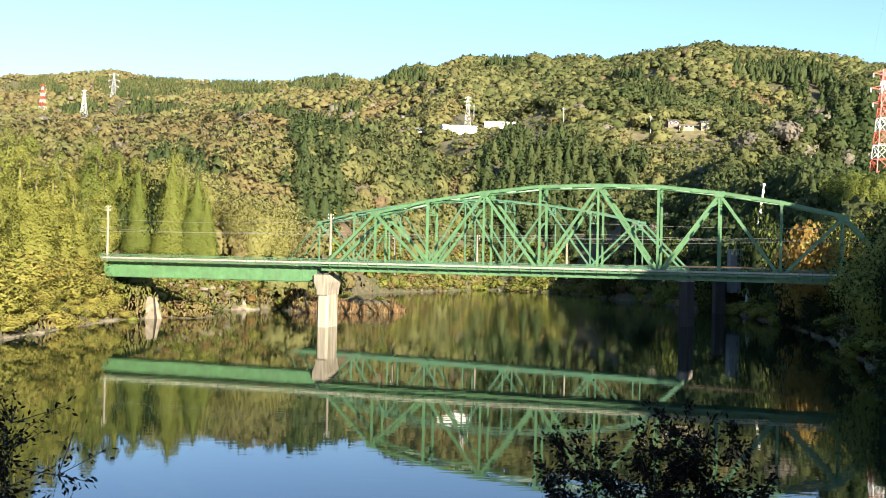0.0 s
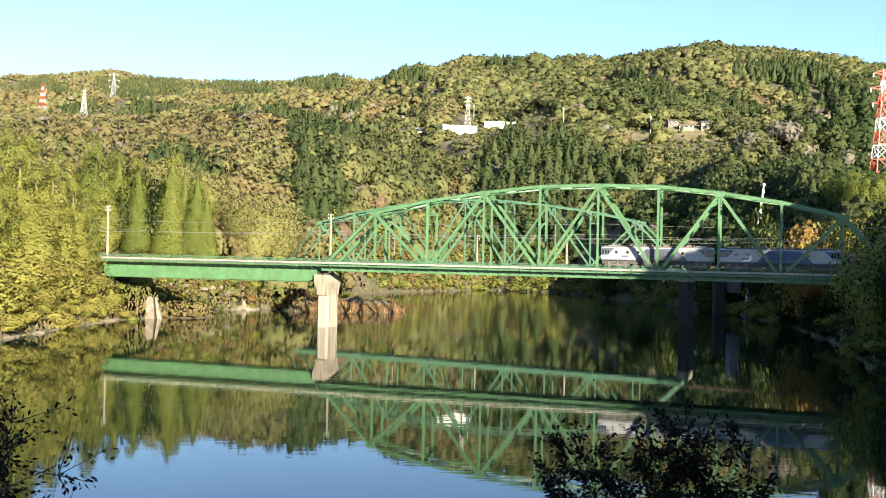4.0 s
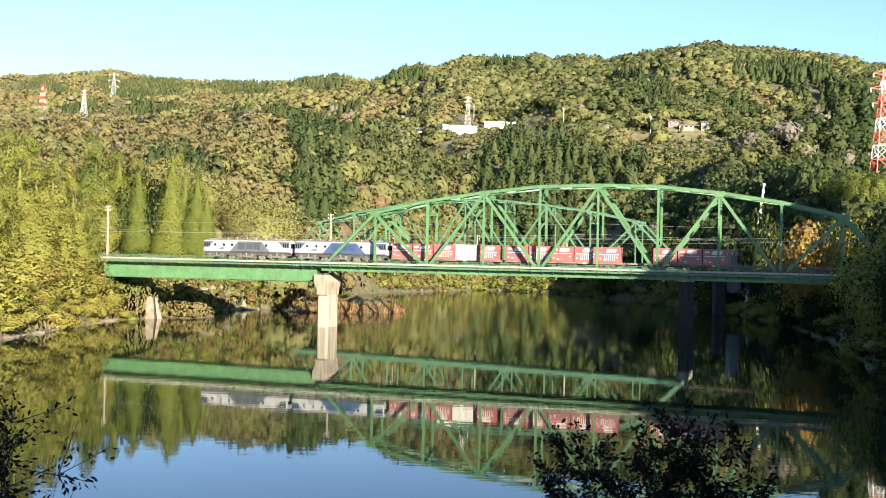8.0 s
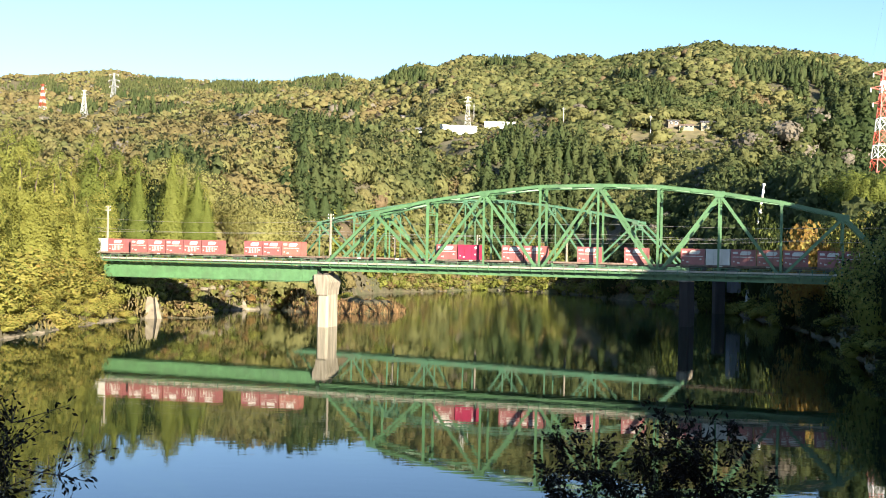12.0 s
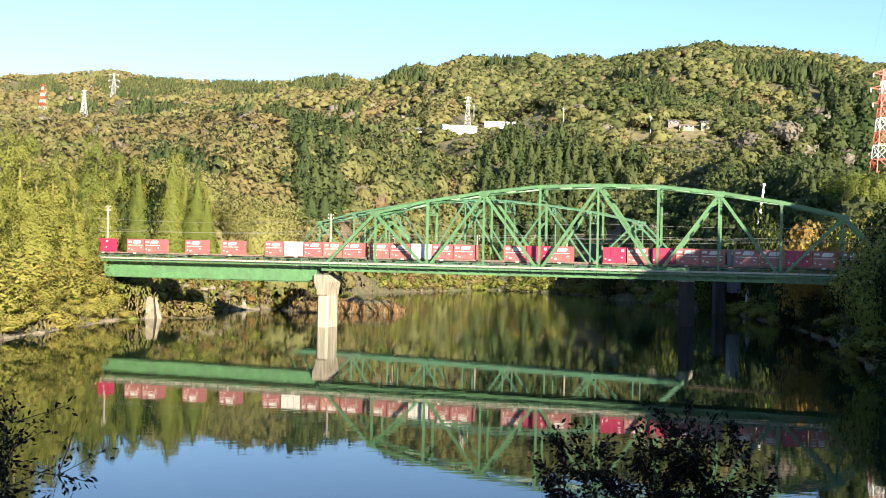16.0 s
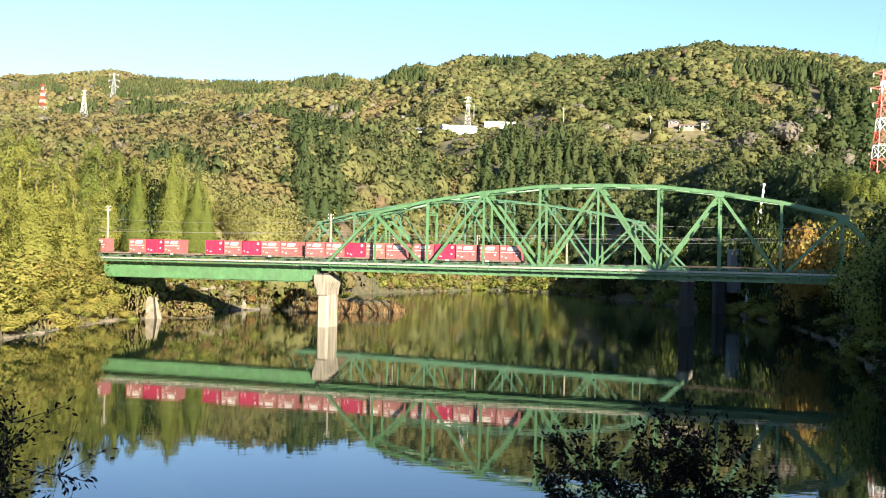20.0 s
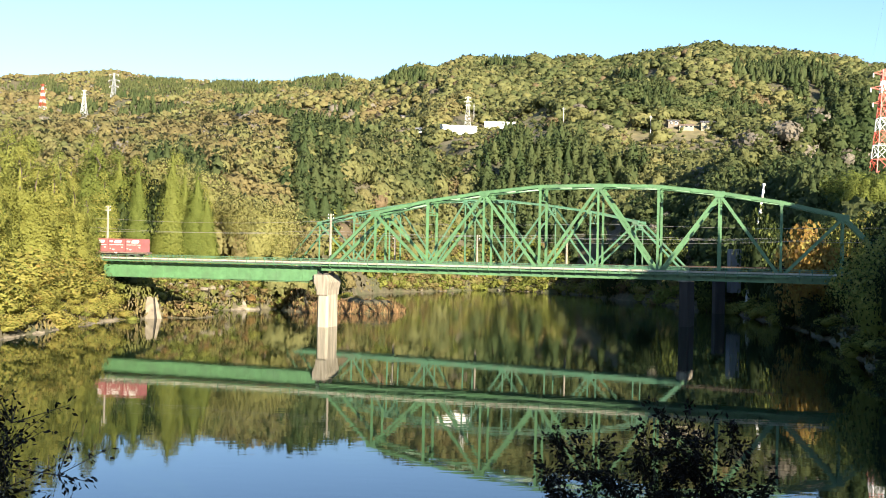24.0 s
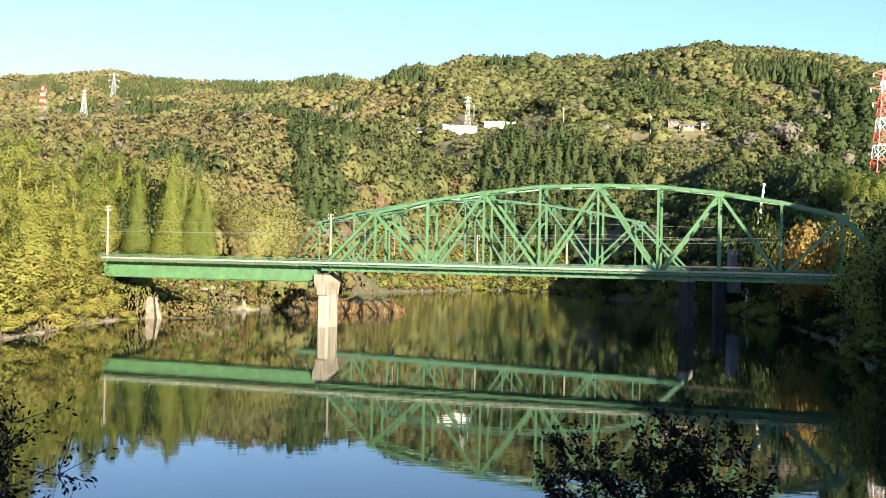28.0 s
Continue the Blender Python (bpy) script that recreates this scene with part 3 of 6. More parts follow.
walkway("side_walk", -0.36, -53.0, 94.0, -0.75, True)
walkway("side_walk", WID + 0.36, -53.0, 94.0, 0.75, False)


def track(m, s0, s1, mid, z, name="railway_track"):
    th = empty(name, m, "single narrow-gauge railway track on timber sleepers", "railway track", kind="structure")
    bm = bmesh.new()
    x = s0
    r = random.Random(4)
    while x < s1:
        j = r.uniform(-0.05, 0.05)
        box(bm, x, x + 0.2, mid - 1.2 + j, mid + 1.2 + j, z - 0.36, z - 0.155)
        x += 0.62
    tagged(part("sleeper", bm, SLEEPER, th), kind="stuff")
    for y in (mid - 0.56, mid + 0.56):
        bm = bmesh.new()
        prof = [(-0.06, -0.15), (0.06, -0.15), (0.06, -0.13), (0.012, -0.11), (0.012, -0.045), (0.033, -0.03), (0.033, 0), (-0.033, 0), (-0.033, -0.03), (-0.012, -0.045), (-0.012, -0.11), (-0.06, -0.13)]
        a = [bm.verts.new((s0, y + p, z + q)) for p, q in prof]
        b = [bm.verts.new((s1, y + p, z + q)) for p, q in prof]
        for i in range(len(prof)):
            k = (i + 1) % len(prof)
            bm.faces.new((a[i], a[k], b[k], b[i]))
        part("rail", bm, RAILSTEEL, th)


track(BRIDGE, -130, 150, WID / 2, RAIL)
track(FAR, -60, 130, 2.45, 11.45)


def pier(m, x, y0, y1, w, ztop, zbot, matl, label, cap=True):
    th = empty("bridge_pier", m, label, "bridge pier")
    bm = bmesh.new()
    h = w / 2
    # shaft with cut corners, slightly wider at the foot
    prev = None
    for z, g in ((zbot, 0.12), (zbot + 3, 0.05), (ztop - 3.2 if cap else ztop, 0)):
        ring = []
        for px, py in ((-h, y0 + 0.35), (-h + 0.35, y0), (h - 0.35, y0), (h, y0 + 0.35), (h, y1 - 0.35), (h - 0.35, y1), (-h + 0.35, y1), (-h, y1 - 0.35)):
            ring.append(bm.verts.new((x + px * (1 + g / h), py + (g if py > (y0 + y1) / 2 else -g), z)))
        if prev:
            for i in range(8):
                bm.faces.new((prev[i], prev[(i + 1) % 8], ring[(i + 1) % 8], ring[i]))
        prev = ring
    bm.faces.new(prev)
    part("shaft", bm, matl, th)
    if cap:
        bm = bmesh.new()
        prism(bm, [(x - h, ztop - 3.6), (x + h, ztop - 3.6), (x + h + 0.06, ztop - 2.7), (x + h + 0.4, ztop - 1.3), (x + h - 0.25, ztop), (x - h - 0.6, ztop), (x - h - 0.6, ztop - 1.3), (x - h, ztop - 2.7)], y0 - 0.25, y1 + 0.25)
        bmesh.ops.bevel(bm, geom=bm.edges[:], offset=0.08, segments=1, affect="EDGES")
        part("cap", bm, matl, th)
        for yy in (y0 + 0.9, y1 - 1.2):
            for xx, za in ((x - 1.0, 0.0), (x + 0.35, 0.55)):
                bm = bmesh.new()
                box(bm, xx - 0.45, xx + 0.45, yy - 0.35, yy + 0.35, ztop, ztop + 0.25)
                box(bm, xx - 0.25, xx + 0.25, yy - 0.25, yy + 0.25, ztop + 0.25, ztop + 0.75 if za else ztop + 0.5)
                part("bearing", bm, DARKSTEEL, th)
    return th


pier(BRIDGE, -0.85, 0.0, WID - 0.4, 2.1, 9.25, -4, CONCRETE, "weathered concrete river pier with flared cap", True)
pier(BRIDGE, 95.6, -0.6, WID + 0.6, 3.2, 9.9, -4, PALE_CONC, "grey concrete abutment under the truss", False)
pier(BRIDGE, -54.2, -1.0, WID + 1.0, 3.0, 7.7, -4, PALE_CONC, "grey concrete abutment under the girder span", False)
pier(FAR, 0, 0.2, 4.7, 2.0, 10.0, -4, CONCRETE, "weathered concrete pier under the rear truss", False)
pier(FAR, 94.6, 0.2, 4.7, 2.0, 8.3, -4, SHADE_DARK_CONC, "pier under the rear truss, coloured near-black for shade", False)
# pier top as a paler block: the sunlit patch put into the material
bm = bmesh.new()
box(bm, 93.4, 95.6, 0.0, 4.9, 8.3, 10.0)
bmesh.ops.bevel(bm, geom=bm.edges[:], offset=0.1, segments=1, affect="EDGES")
bed = part("bearing_block", bm, CONCRETE)
bed.matrix_basis = FAR
tagged(bed, "pier top in pale concrete, painting its sunlit patch", "bearing block")


# ---------- the freight train ----------
def loco(accent, panel, label):
    """Twin-cab electric locomotive, 17.6 m of body, front at x = 0.5, track level at z = 0."""
    th = empty("electric_locomotive", Matrix(), label, "locomotive", "train")
    L0, L1, hw = 0.45, 18.15, 1.4
    zb, zt = 1.42, 3.55
    prof = [(-hw, zb), (-hw, zt - 0.12), (-hw + 0.18, zt), (0, zt + 0.14), (hw - 0.18, zt), (hw, zt - 0.12), (hw, zb)]
    bm = bmesh.new()
    rings = []
    for x, in_, top in ((L0, 0.12, 0.12), (L0 + 0.35, 0.0, 0.0), (L1 - 0.35, 0.0, 0.0), (L1, 0.12, 0.12)):
        rings.append([bm.verts.new((x, y * (1 - in_ / hw), z - (top if z > zb + 0.1 else 0))) for y, z in prof])
    for a, b in zip(rings, rings[1:]):
        for i in range(len(prof)):
            j = (i + 1) % len(prof)
            bm.faces.new((a[i], a[j], b[j], b[i]))
    bm.faces.new(rings[0])
    bm.faces.new(rings[-1][::-1])
    bmesh.ops.recalc_face_normals(bm, faces=bm.faces)
    part("body", bm, LOCOWHITE, th)
    bm = bmesh.new()
    box(bm, L0 + 0.5, L1 - 0.5, -1.24, 1.24, zt - 0.02, zt + 0.2)
    part("roof", bm, LOCOROOF, th)
    for sgn in (-1, 1):
        y0, y1 = sgn * (hw + 0.004), sgn * (hw + 0.022)
        bm = bmesh.new()
        prism(bm, [(5.9, zb + 0.02), (14.3, zb + 0.02), (12.4, zt - 0.18), (7.7, zt - 0.18)], y0, y1)
        part("colour_panel", bm, accent, th)
        for i in range(3):
            bm = bmesh.new()
            xx = 7.75 + i * 1.55
            box(bm, xx, xx + 1.35, min(sgn * (hw + 0.024), sgn * (hw + 0.05)), max(sgn * (hw + 0.024), sgn * (hw + 0.05)), 1.95, 3.1)
            part("air_grille", bm, panel, th)
        # cab bands, with the slanting edge of the livery
        for c0, c1, c2 in ((L0 + 0.1, 1.6, 2.7), (L1 - 0.1, L1 - 1.15, L1 - 2.4)):
            bm = bmesh.new()
            prism(bm, [(c0, 2.25), (c1, 2.25), (c2, 3.38), (c0, 3.38)], y0, y1)
            part("cab_band", bm, accent, th)
            bm = bmesh.new()
            for d in (0.3, 0.72, 1.14):
                xx = c0 + d * (1 if c1 > c0 else -1)
                box(bm, xx - 0.13, xx + 0.13, min(sgn * (hw + 0.024), sgn * (hw + 0.045)), max(sgn * (hw + 0.024), sgn * (hw + 0.045)), 2.42, 3.1)
            part("cab_window", bm, GLASS, th)
        for xx in (2.95, 4.75, 6.45, 13.4):
            bm = bmesh.new()
            tube(bm, (xx, sgn * hw, 2.72), (xx, sgn * (hw + 0.03), 2.72), 0.24, n=14)
            part("round_window", bm, GLASS, th)
        bm = bmesh.new()
        box(bm, L0 + 0.1, L1 - 0.1, min(y0, y1), max(y0, y1), zb - 0.02, zb + 0.14)
        part("skirt_stripe", bm, GREYBLUE, th)
        # emblem, a plain dark shape
        bm = bmesh.new()
        prism(bm, [(3.7, 1.92), (4.75, 1.92), (5.0, 2.22), (3.95, 2.22)], y0, y1)
        part("emblem", bm, GREYBLUE, th)
    for x in (L0 - 0.01, L1 + 0.01):
        e = -1 if x < 5 else 1
        bm = bmesh.new()
        box(bm, min(x, x + e * 0.02) , max(x, x + e * 0.02), -1.05, 1.05, 2.25, 3.05)
        part("windscreen", bm, GLASS, th)
        for y in (-0.8, 0.8):
            bm = bmesh.new()
            tube(bm, (x, y, 1.45), (x + e * 0.06, y, 1.45), 0.13, n=10)
            part("headlight", bm, WHITE, th)
        bm = bmesh.new()
        box(bm, min(x, x + e * 0.45), max(x, x + e * 0.45), -0.15, 0.15, 0.72, 1.02)
        part("coupler", bm, DARKSTEEL, th)
    bm = bmesh.new()
    box(bm, L0 + 0.2, L1 - 0.2, -1.25, 1.25, 0.85, zb)
    part("underframe", bm, DARKSTEEL, th)
    for cx in (3.1, 9.3, 15.5):
        bm = bmesh.new()
        for sgn in (-1, 1):
            box(bm, cx - 2.0, cx + 2.0, sgn * 1.1 - 0.1, sgn * 1.1 + 0.1, 0.55, 0.85)
            for d in (-1.25, 1.25):
                box(bm, cx + d - 0.25, cx + d + 0.25, sgn * 1.22 - 0.08, sgn * 1.22 + 0.08, 0.35, 1.15)
            tube(bm, (cx, sgn * 1.2, 0.85), (cx, sgn * 1.2, 1.4), 0.2, 0.16, 8)
        bg = part("bogie", bm, BOGIE, th)
        for d in (-1.25, 1.25):
            bm = bmesh.new()
            tube(bm, (cx + d, -0.72, 0.53), (cx + d, -0.56, 0.53), 0.53, n=18)
            tube(bm, (cx + d, 0.56, 0.53), (cx + d, 0.72, 0.53), 0.53, n=18)
            tube(bm, (cx + d, -0.56, 0.53), (cx + d, 0.56, 0.53), 0.09)
            part("wheelset", bm, DARKSTEEL, bg)
    for cx in (6.2, 12.4):
        bm = bmesh.new()
        box(bm, cx - 0.6, cx + 0.6, -1.1, 1.1, 0.25, 0.75)
        part("equipment_box", bm, BOGIE, th)
    # roof gear
    for cx in (2.4, 16.2):
        bm = bmesh.new()
        for y in (-0.7, 0.7):
            beam(bm, (cx - 0.9, y, 3.78), (cx + 0.9, y, 3.78), 0.07, 0.07)
            beam(bm, (cx - 0.8, y, 3.84), (cx + 0.9, y * 0.7, 3.95), 0.04, 0.04)
        beam(bm, (cx + 0.9, -0.8, 3.97), (cx + 0.9, 0.8, 3.97), 0.08, 0.06, (1, 0, 0))
        for x in (-0.8, 0.8):
            for y in (-0.7, 0.7):
                tube(bm, (cx + x, y, 3.5), (cx + x, y, 3.78), 0.06, n=6)
        part("pantograph", bm, STEEL, th, "folded steel pantograph")
    for i in range(9):
        bm = bmesh.new()
        xx = 4.3 + i * 1.2
        box(bm, xx, xx + 0.8, -0.8, 0.8, zt + 0.2, zt + 0.36 + 0.08 * (i % 3))
        part("roof_equipment", bm, LOCOROOF, th)
    for i in range(7):
        bm = bmesh.new()
        xx = 3.4 + i * 1.95
        tube(bm, (xx, -0.95, zt + 0.2), (xx, -0.95, zt + 0.55), 0.07, 0.05, 6)
        part("roof_insulator", bm, STEEL, th)
    return th


def wagon():
    """Flat container wagon, 20.4 m over couplings, deck 1 m over the rails."""
    th = empty("container_wagon", Matrix(), "brown rusty flat container wagon on two bogies", "railway wagon", "train")
    bm = bmesh.new()
    box(bm, 0.35, 20.05, -1.15, -0.95, 0.72, 0.98)
    box(bm, 0.35, 20.05, 0.95, 1.15, 0.72, 0.98)
    box(bm, 0.35, 20.05, -0.3, 0.3, 0.5, 0.95)
    for i in range(12):
        x = 0.35 + i * 1.77
        box(bm, x, x + 0.22, -0.96, 0.96, 0.74, 0.95)
    part("frame", bm, WAGON, th)
    for y in (-1.16, 1.13):
        for x in (6.3, 9.2, 13.4):
            bm = bmesh.new()
            box(bm, x, x + 0.6, y, y + 0.03, 0.68, 0.9)
            part("data_plate", bm, OFFWHITE if x != 9.2 else WAGON, th)
    for cx in (3.1, 17.3):
        bm = bmesh.new()
        for sgn in (-1, 1):
            box(bm, cx - 1.2, cx + 1.2, sgn * 0.95 - 0.08, sgn * 0.95 + 0.08, 0.4, 0.65)
            for d in (-0.95, 0.95):
                box(bm, cx + d - 0.2, cx + d + 0.2, sgn * 1.0 - 0.08, sgn * 1.0 + 0.08, 0.28, 0.72)
        bg = part("bogie", bm, DARKSTEEL, th)
        for d in (-0.95, 0.95):
            bm = bmesh.new()
            tube(bm, (cx + d, -0.7, 0.43), (cx + d, -0.56, 0.43), 0.43, n=16)
            tube(bm, (cx + d, 0.56, 0.43), (cx + d, 0.7, 0.43), 0.43, n=16)
            tube(bm, (cx + d, -0.56, 0.43), (cx + d, 0.56, 0.43), 0.08)
            part("wheelset", bm, DARKSTEEL, bg)
    for x in (0.02, 20.05):
        bm = bmesh.new()
        box(bm, x, x + 0.33, -0.15, 0.15, 0.7, 1.0)
        part("coupler", bm, DARKSTEEL, th)
    bm = bmesh.new()
    box(bm, 7.6, 8.9, -0.9, 0.9, 0.3, 0.7)
    part("air_tank", bm, DARKSTEEL, th)
    bm = bmesh.new()
    box(bm, 11.2, 12.4, -0.8, 0.8, 0.35, 0.7)
    part("brake_gear", bm, DARKSTEEL, th)
    return th


def container(paint, style, label):
    """Twelve-foot freight container 3.7 x 2.45 x 2.5 m with side doors, posts and a painted emblem."""
    th = empty("freight_container", Matrix(), label, "container", "containers on the train")
    L, hw, H = 3.68, 1.22, 2.5
    bm = bmesh.new()
    box(bm, 0.03, L - 0.03, -hw + 0.04, hw - 0.04, 0.12, H - 0.05)
    part("body", bm, paint, th)
    bm = bmesh.new()
    for x in (0.0, L - 0.13):
        for y in (-hw, hw - 0.13):
            box(bm, x, x + 0.13, y, y + 0.13, 0, H)
    for y in (-hw, hw - 0.11):
        box(bm, 0.13, L - 0.13, y, y + 0.11, H - 0.13, H - 0.01)
        box(bm, 0.13, L - 0.13, y, y + 0.11, 0.0, 0.16)
    for x in (0.0, L - 0.11):
        box(bm, x, x + 0.11, -hw + 0.13, hw - 0.13, H - 0.13, H - 0.01)
        box(bm, x, x + 0.11, -hw + 0.13, hw - 0.13, 0.0, 0.16)
    part("corner_frame", bm, paint, th)
    for sgn in (-1, 1):
        ya, yb = sgn * (hw - 0.036), sgn * (hw + 0.004)
        y0, y1 = min(ya, yb), max(ya, yb)
        if style in (0, 1, 3):
            bm = bmesh.new()
            prism(bm, [(1.3, 1.62), (2.75, 1.62), (3.05, 2.02), (2.9, 2.22), (1.6, 2.22), (1.35, 1.95)], y0, y1)
            part("emblem_panel", bm, OFFWHITE, th)
        if style in (0, 3):
            bm = bmesh.new()
            box(bm, 0.25, 1.0, y0, y1, 1.8, 2.12)
            part("number_plate", bm, OFFWHITE, th)
        if style in (0, 1, 3):
            bm = bmesh.new()
            box(bm, 0.25, L - 0.3, y0, y1, 1.26, 1.38)
            part("white_stripe", bm, OFFWHITE, th)
        if style == 1:
            for i in range(6):
                bm = bmesh.new()
                box(bm, 1.0 + i * 0.32, 1.1 + i * 0.32, y0, y1, 0.35, 1.2)
                part("door_bar", bm, OFFWHITE, th)
        if style == 4:
            bm = bmesh.new()
            tube(bm, (3.15, y0, 2.0), (3.15, y1, 2.0), 0.24, n=14)
            part("round_mark", bm, OFFWHITE, th)
        if style != 2:
            for x, z, w in ((0.3, 0.5, 0.22), (2.9, 0.75, 0.3), (0.9, 0.32, 0.4)):
                bm = bmesh.new()
                box(bm, x, x + w, y0, y1, z, z + 0.22)
                part("placard", bm, OFFWHITE, th)
        for x in (1.22, 2.45):
            bm = bmesh.new()
            tube(bm, (x, sgn * (hw + 0.0), 0.2), (x, sgn * (hw + 0.0), H - 0.2), 0.022, n=6)
            part("lock_rod", bm, paint if style != 2 else STEEL, th)
    return th


# what stands on the wagons, five places each: kinds by letter, a dot is an empty place
KINDS = {"r": (RED, 0, "dull red twelve-foot freight container with white stripe and emblem"), "b": (RED, 1, "dull red freight container with white emblem and barred door"),
         "f": (RUST, 3, "faded orange-red freight container with white markings"), "c": (CRIMSON, 4, "bright crimson freight container with a round white mark"),
         "w": (OFFWHITE, 2, "plain off-white freight container")}
LOADS = ["rrbwb", "rbrbb", ".brf.", ".....", "rc.rr", ".r.r.", "rwrfr", "rrwrr", ".rcr.", "crcrr", "rrcfr", "rcrrr"]
FRONT8, SPEED = -26.03, 18.375


def train():
    made = [loco(GREYBLUE, PANEL_GREY, "white and grey twin-cab electric locomotive"), loco(BLUE, PANEL_BLUE, "white and blue twin-cab electric locomotive")]
    moving = [(made[0], 0.0, 0.0), (made[1], 18.6, 0.0)]
    w0 = wagon()
    first = {k: container(*v) for k, v in KINDS.items()}
    used = set()
    for i, load in enumerate(LOADS):
        off = 37.2 + 20.4 * i
        moving.append((w0 if i == 0 else copy_thing(w0, Matrix()), off, 0.0))
        for j, c in enumerate(load):
            if c == ".":
                continue
            ob = first[c] if c not in used else copy_thing(first[c], Matrix())
            used.add(c)
            moving.append((ob, off + 0.5 + 3.84 * j, 0.985))
    return moving


TRAIN = train()

# ---------- woods ----------
def leaf_quads(p, nrm, size, rs, droop=0.0, rough=0.12):
    """Small leaf sprays: one square at each point, turned about its outward way. Corners and their shading normals, side by side."""
    n = len(p)
    nn = nrm * np.array([1, 1, 0.35]) + rs.normal(0, 0.45, (n, 3))
    nn /= np.linalg.norm(nn, axis=1)[:, None] + 1e-9
    t = rs.normal(0, 1, (n, 3))
    t[:, 2] -= droop
    a = np.cross(nn, t)
    a /= np.linalg.norm(a, axis=1)[:, None] + 1e-9
    b = np.cross(nn, a) * (1 + 0.5 * min(droop, 1.0))
    a = a * (1 - 0.4 * min(droop, 1.0))
    s = (size * (0.6 + 0.8 * rs.rand(n)))[:, None]
    k = (0.55 + 0.5 * rs.rand(n))[:, None]
    v = np.stack([p - a * s - b * s * k * 0.6, p + a * s * 0.7 - b * s * k, p + a * s + b * s * k * 0.7, p - a * s * 0.6 + b * s * k], 1)
    sn = nrm / (np.linalg.norm(nrm, axis=1)[:, None] + 1e-9) + rs.normal(0, rough, (n, 3))
    sn /= np.linalg.norm(sn, axis=1)[:, None] + 1e-9
    back = (np.cross(v[:, 1] - v[:, 0], v[:, 2] - v[:, 0]) * sn).sum(1) < 0
    v[back] = v[back][:, ::-1]
    return np.concatenate([v, np.repeat(sn[:, None, :], 4, 1)], 2).reshape(-1, 6)


def broadleaf(rs, quads, size, lobes=9, flat=0.8, rough=0.12, droop=0.6, whole=0.5):
    """Unit-height crown of rounded lobes, base at 0: points of leaf sprays."""
    c = rs.normal(0, 1, (lobes, 3))
    c /= np.linalg.norm(c, axis=1)[:, None]
    c *= (0.18 + 0.2 * rs.rand(lobes))[:, None]
    c[:, 2] = c[:, 2] * flat + 0.52
    r = 0.15 + 0.13 * rs.rand(lobes)
    i = rs.randint(0, lobes, quads)
    d = rs.normal(0, 1, (quads, 3))
    d[:, 2] += 0.35
    d /= np.linalg.norm(d, axis=1)[:, None]
    p = c[i] + d * (r[i] * (0.95 + 0.08 * rs.rand(quads)))[:, None]
    o = p - np.array([0, 0, 0.45])
    o /= np.linalg.norm(o, axis=1)[:, None]
    return leaf_quads(p, d * (1.15 - whole) + o * whole, size, rs, droop, rough)


# cedar plantations and patches of other colour on the hillside, placed to fit the camera's view: bearing and height
# tangents, and their spread
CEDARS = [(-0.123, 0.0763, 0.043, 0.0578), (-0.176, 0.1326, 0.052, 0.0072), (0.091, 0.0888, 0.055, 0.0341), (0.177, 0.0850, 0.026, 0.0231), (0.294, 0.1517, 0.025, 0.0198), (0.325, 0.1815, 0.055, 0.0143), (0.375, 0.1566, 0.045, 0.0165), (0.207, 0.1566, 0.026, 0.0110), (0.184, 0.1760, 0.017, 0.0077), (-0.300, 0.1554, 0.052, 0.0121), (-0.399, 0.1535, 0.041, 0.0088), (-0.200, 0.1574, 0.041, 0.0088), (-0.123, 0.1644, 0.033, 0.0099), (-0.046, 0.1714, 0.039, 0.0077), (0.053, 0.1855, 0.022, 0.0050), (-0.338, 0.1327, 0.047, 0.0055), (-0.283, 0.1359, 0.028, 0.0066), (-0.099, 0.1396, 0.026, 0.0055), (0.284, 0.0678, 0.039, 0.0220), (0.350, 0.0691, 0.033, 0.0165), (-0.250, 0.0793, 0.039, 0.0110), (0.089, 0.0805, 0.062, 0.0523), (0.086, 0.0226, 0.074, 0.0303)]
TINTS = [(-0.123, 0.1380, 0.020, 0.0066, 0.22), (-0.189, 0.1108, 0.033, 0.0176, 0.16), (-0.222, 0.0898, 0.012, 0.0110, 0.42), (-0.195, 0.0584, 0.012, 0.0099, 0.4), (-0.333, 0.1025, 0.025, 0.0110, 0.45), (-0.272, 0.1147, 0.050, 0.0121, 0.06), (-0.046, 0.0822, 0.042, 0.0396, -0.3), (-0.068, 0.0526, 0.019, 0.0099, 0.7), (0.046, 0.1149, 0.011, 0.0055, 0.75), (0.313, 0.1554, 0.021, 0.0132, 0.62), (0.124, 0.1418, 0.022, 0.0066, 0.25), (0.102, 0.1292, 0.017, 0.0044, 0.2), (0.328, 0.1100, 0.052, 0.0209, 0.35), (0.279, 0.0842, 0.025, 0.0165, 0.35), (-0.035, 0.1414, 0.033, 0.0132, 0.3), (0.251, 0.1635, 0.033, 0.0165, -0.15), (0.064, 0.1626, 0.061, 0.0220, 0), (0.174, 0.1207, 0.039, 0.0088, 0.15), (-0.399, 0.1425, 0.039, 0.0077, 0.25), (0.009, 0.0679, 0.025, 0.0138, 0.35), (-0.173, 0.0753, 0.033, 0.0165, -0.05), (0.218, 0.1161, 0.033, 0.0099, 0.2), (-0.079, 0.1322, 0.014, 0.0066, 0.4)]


def ico(sub):
    bm = bmesh.new()
    bmesh.ops.create_icosphere(bm, subdivisions=sub, radius=1)
    v = np.array([p.co[:] for p in bm.verts])
    f = np.array([[p.index for p in q.verts] for q in bm.faces])
    bm.free()
    return v, f


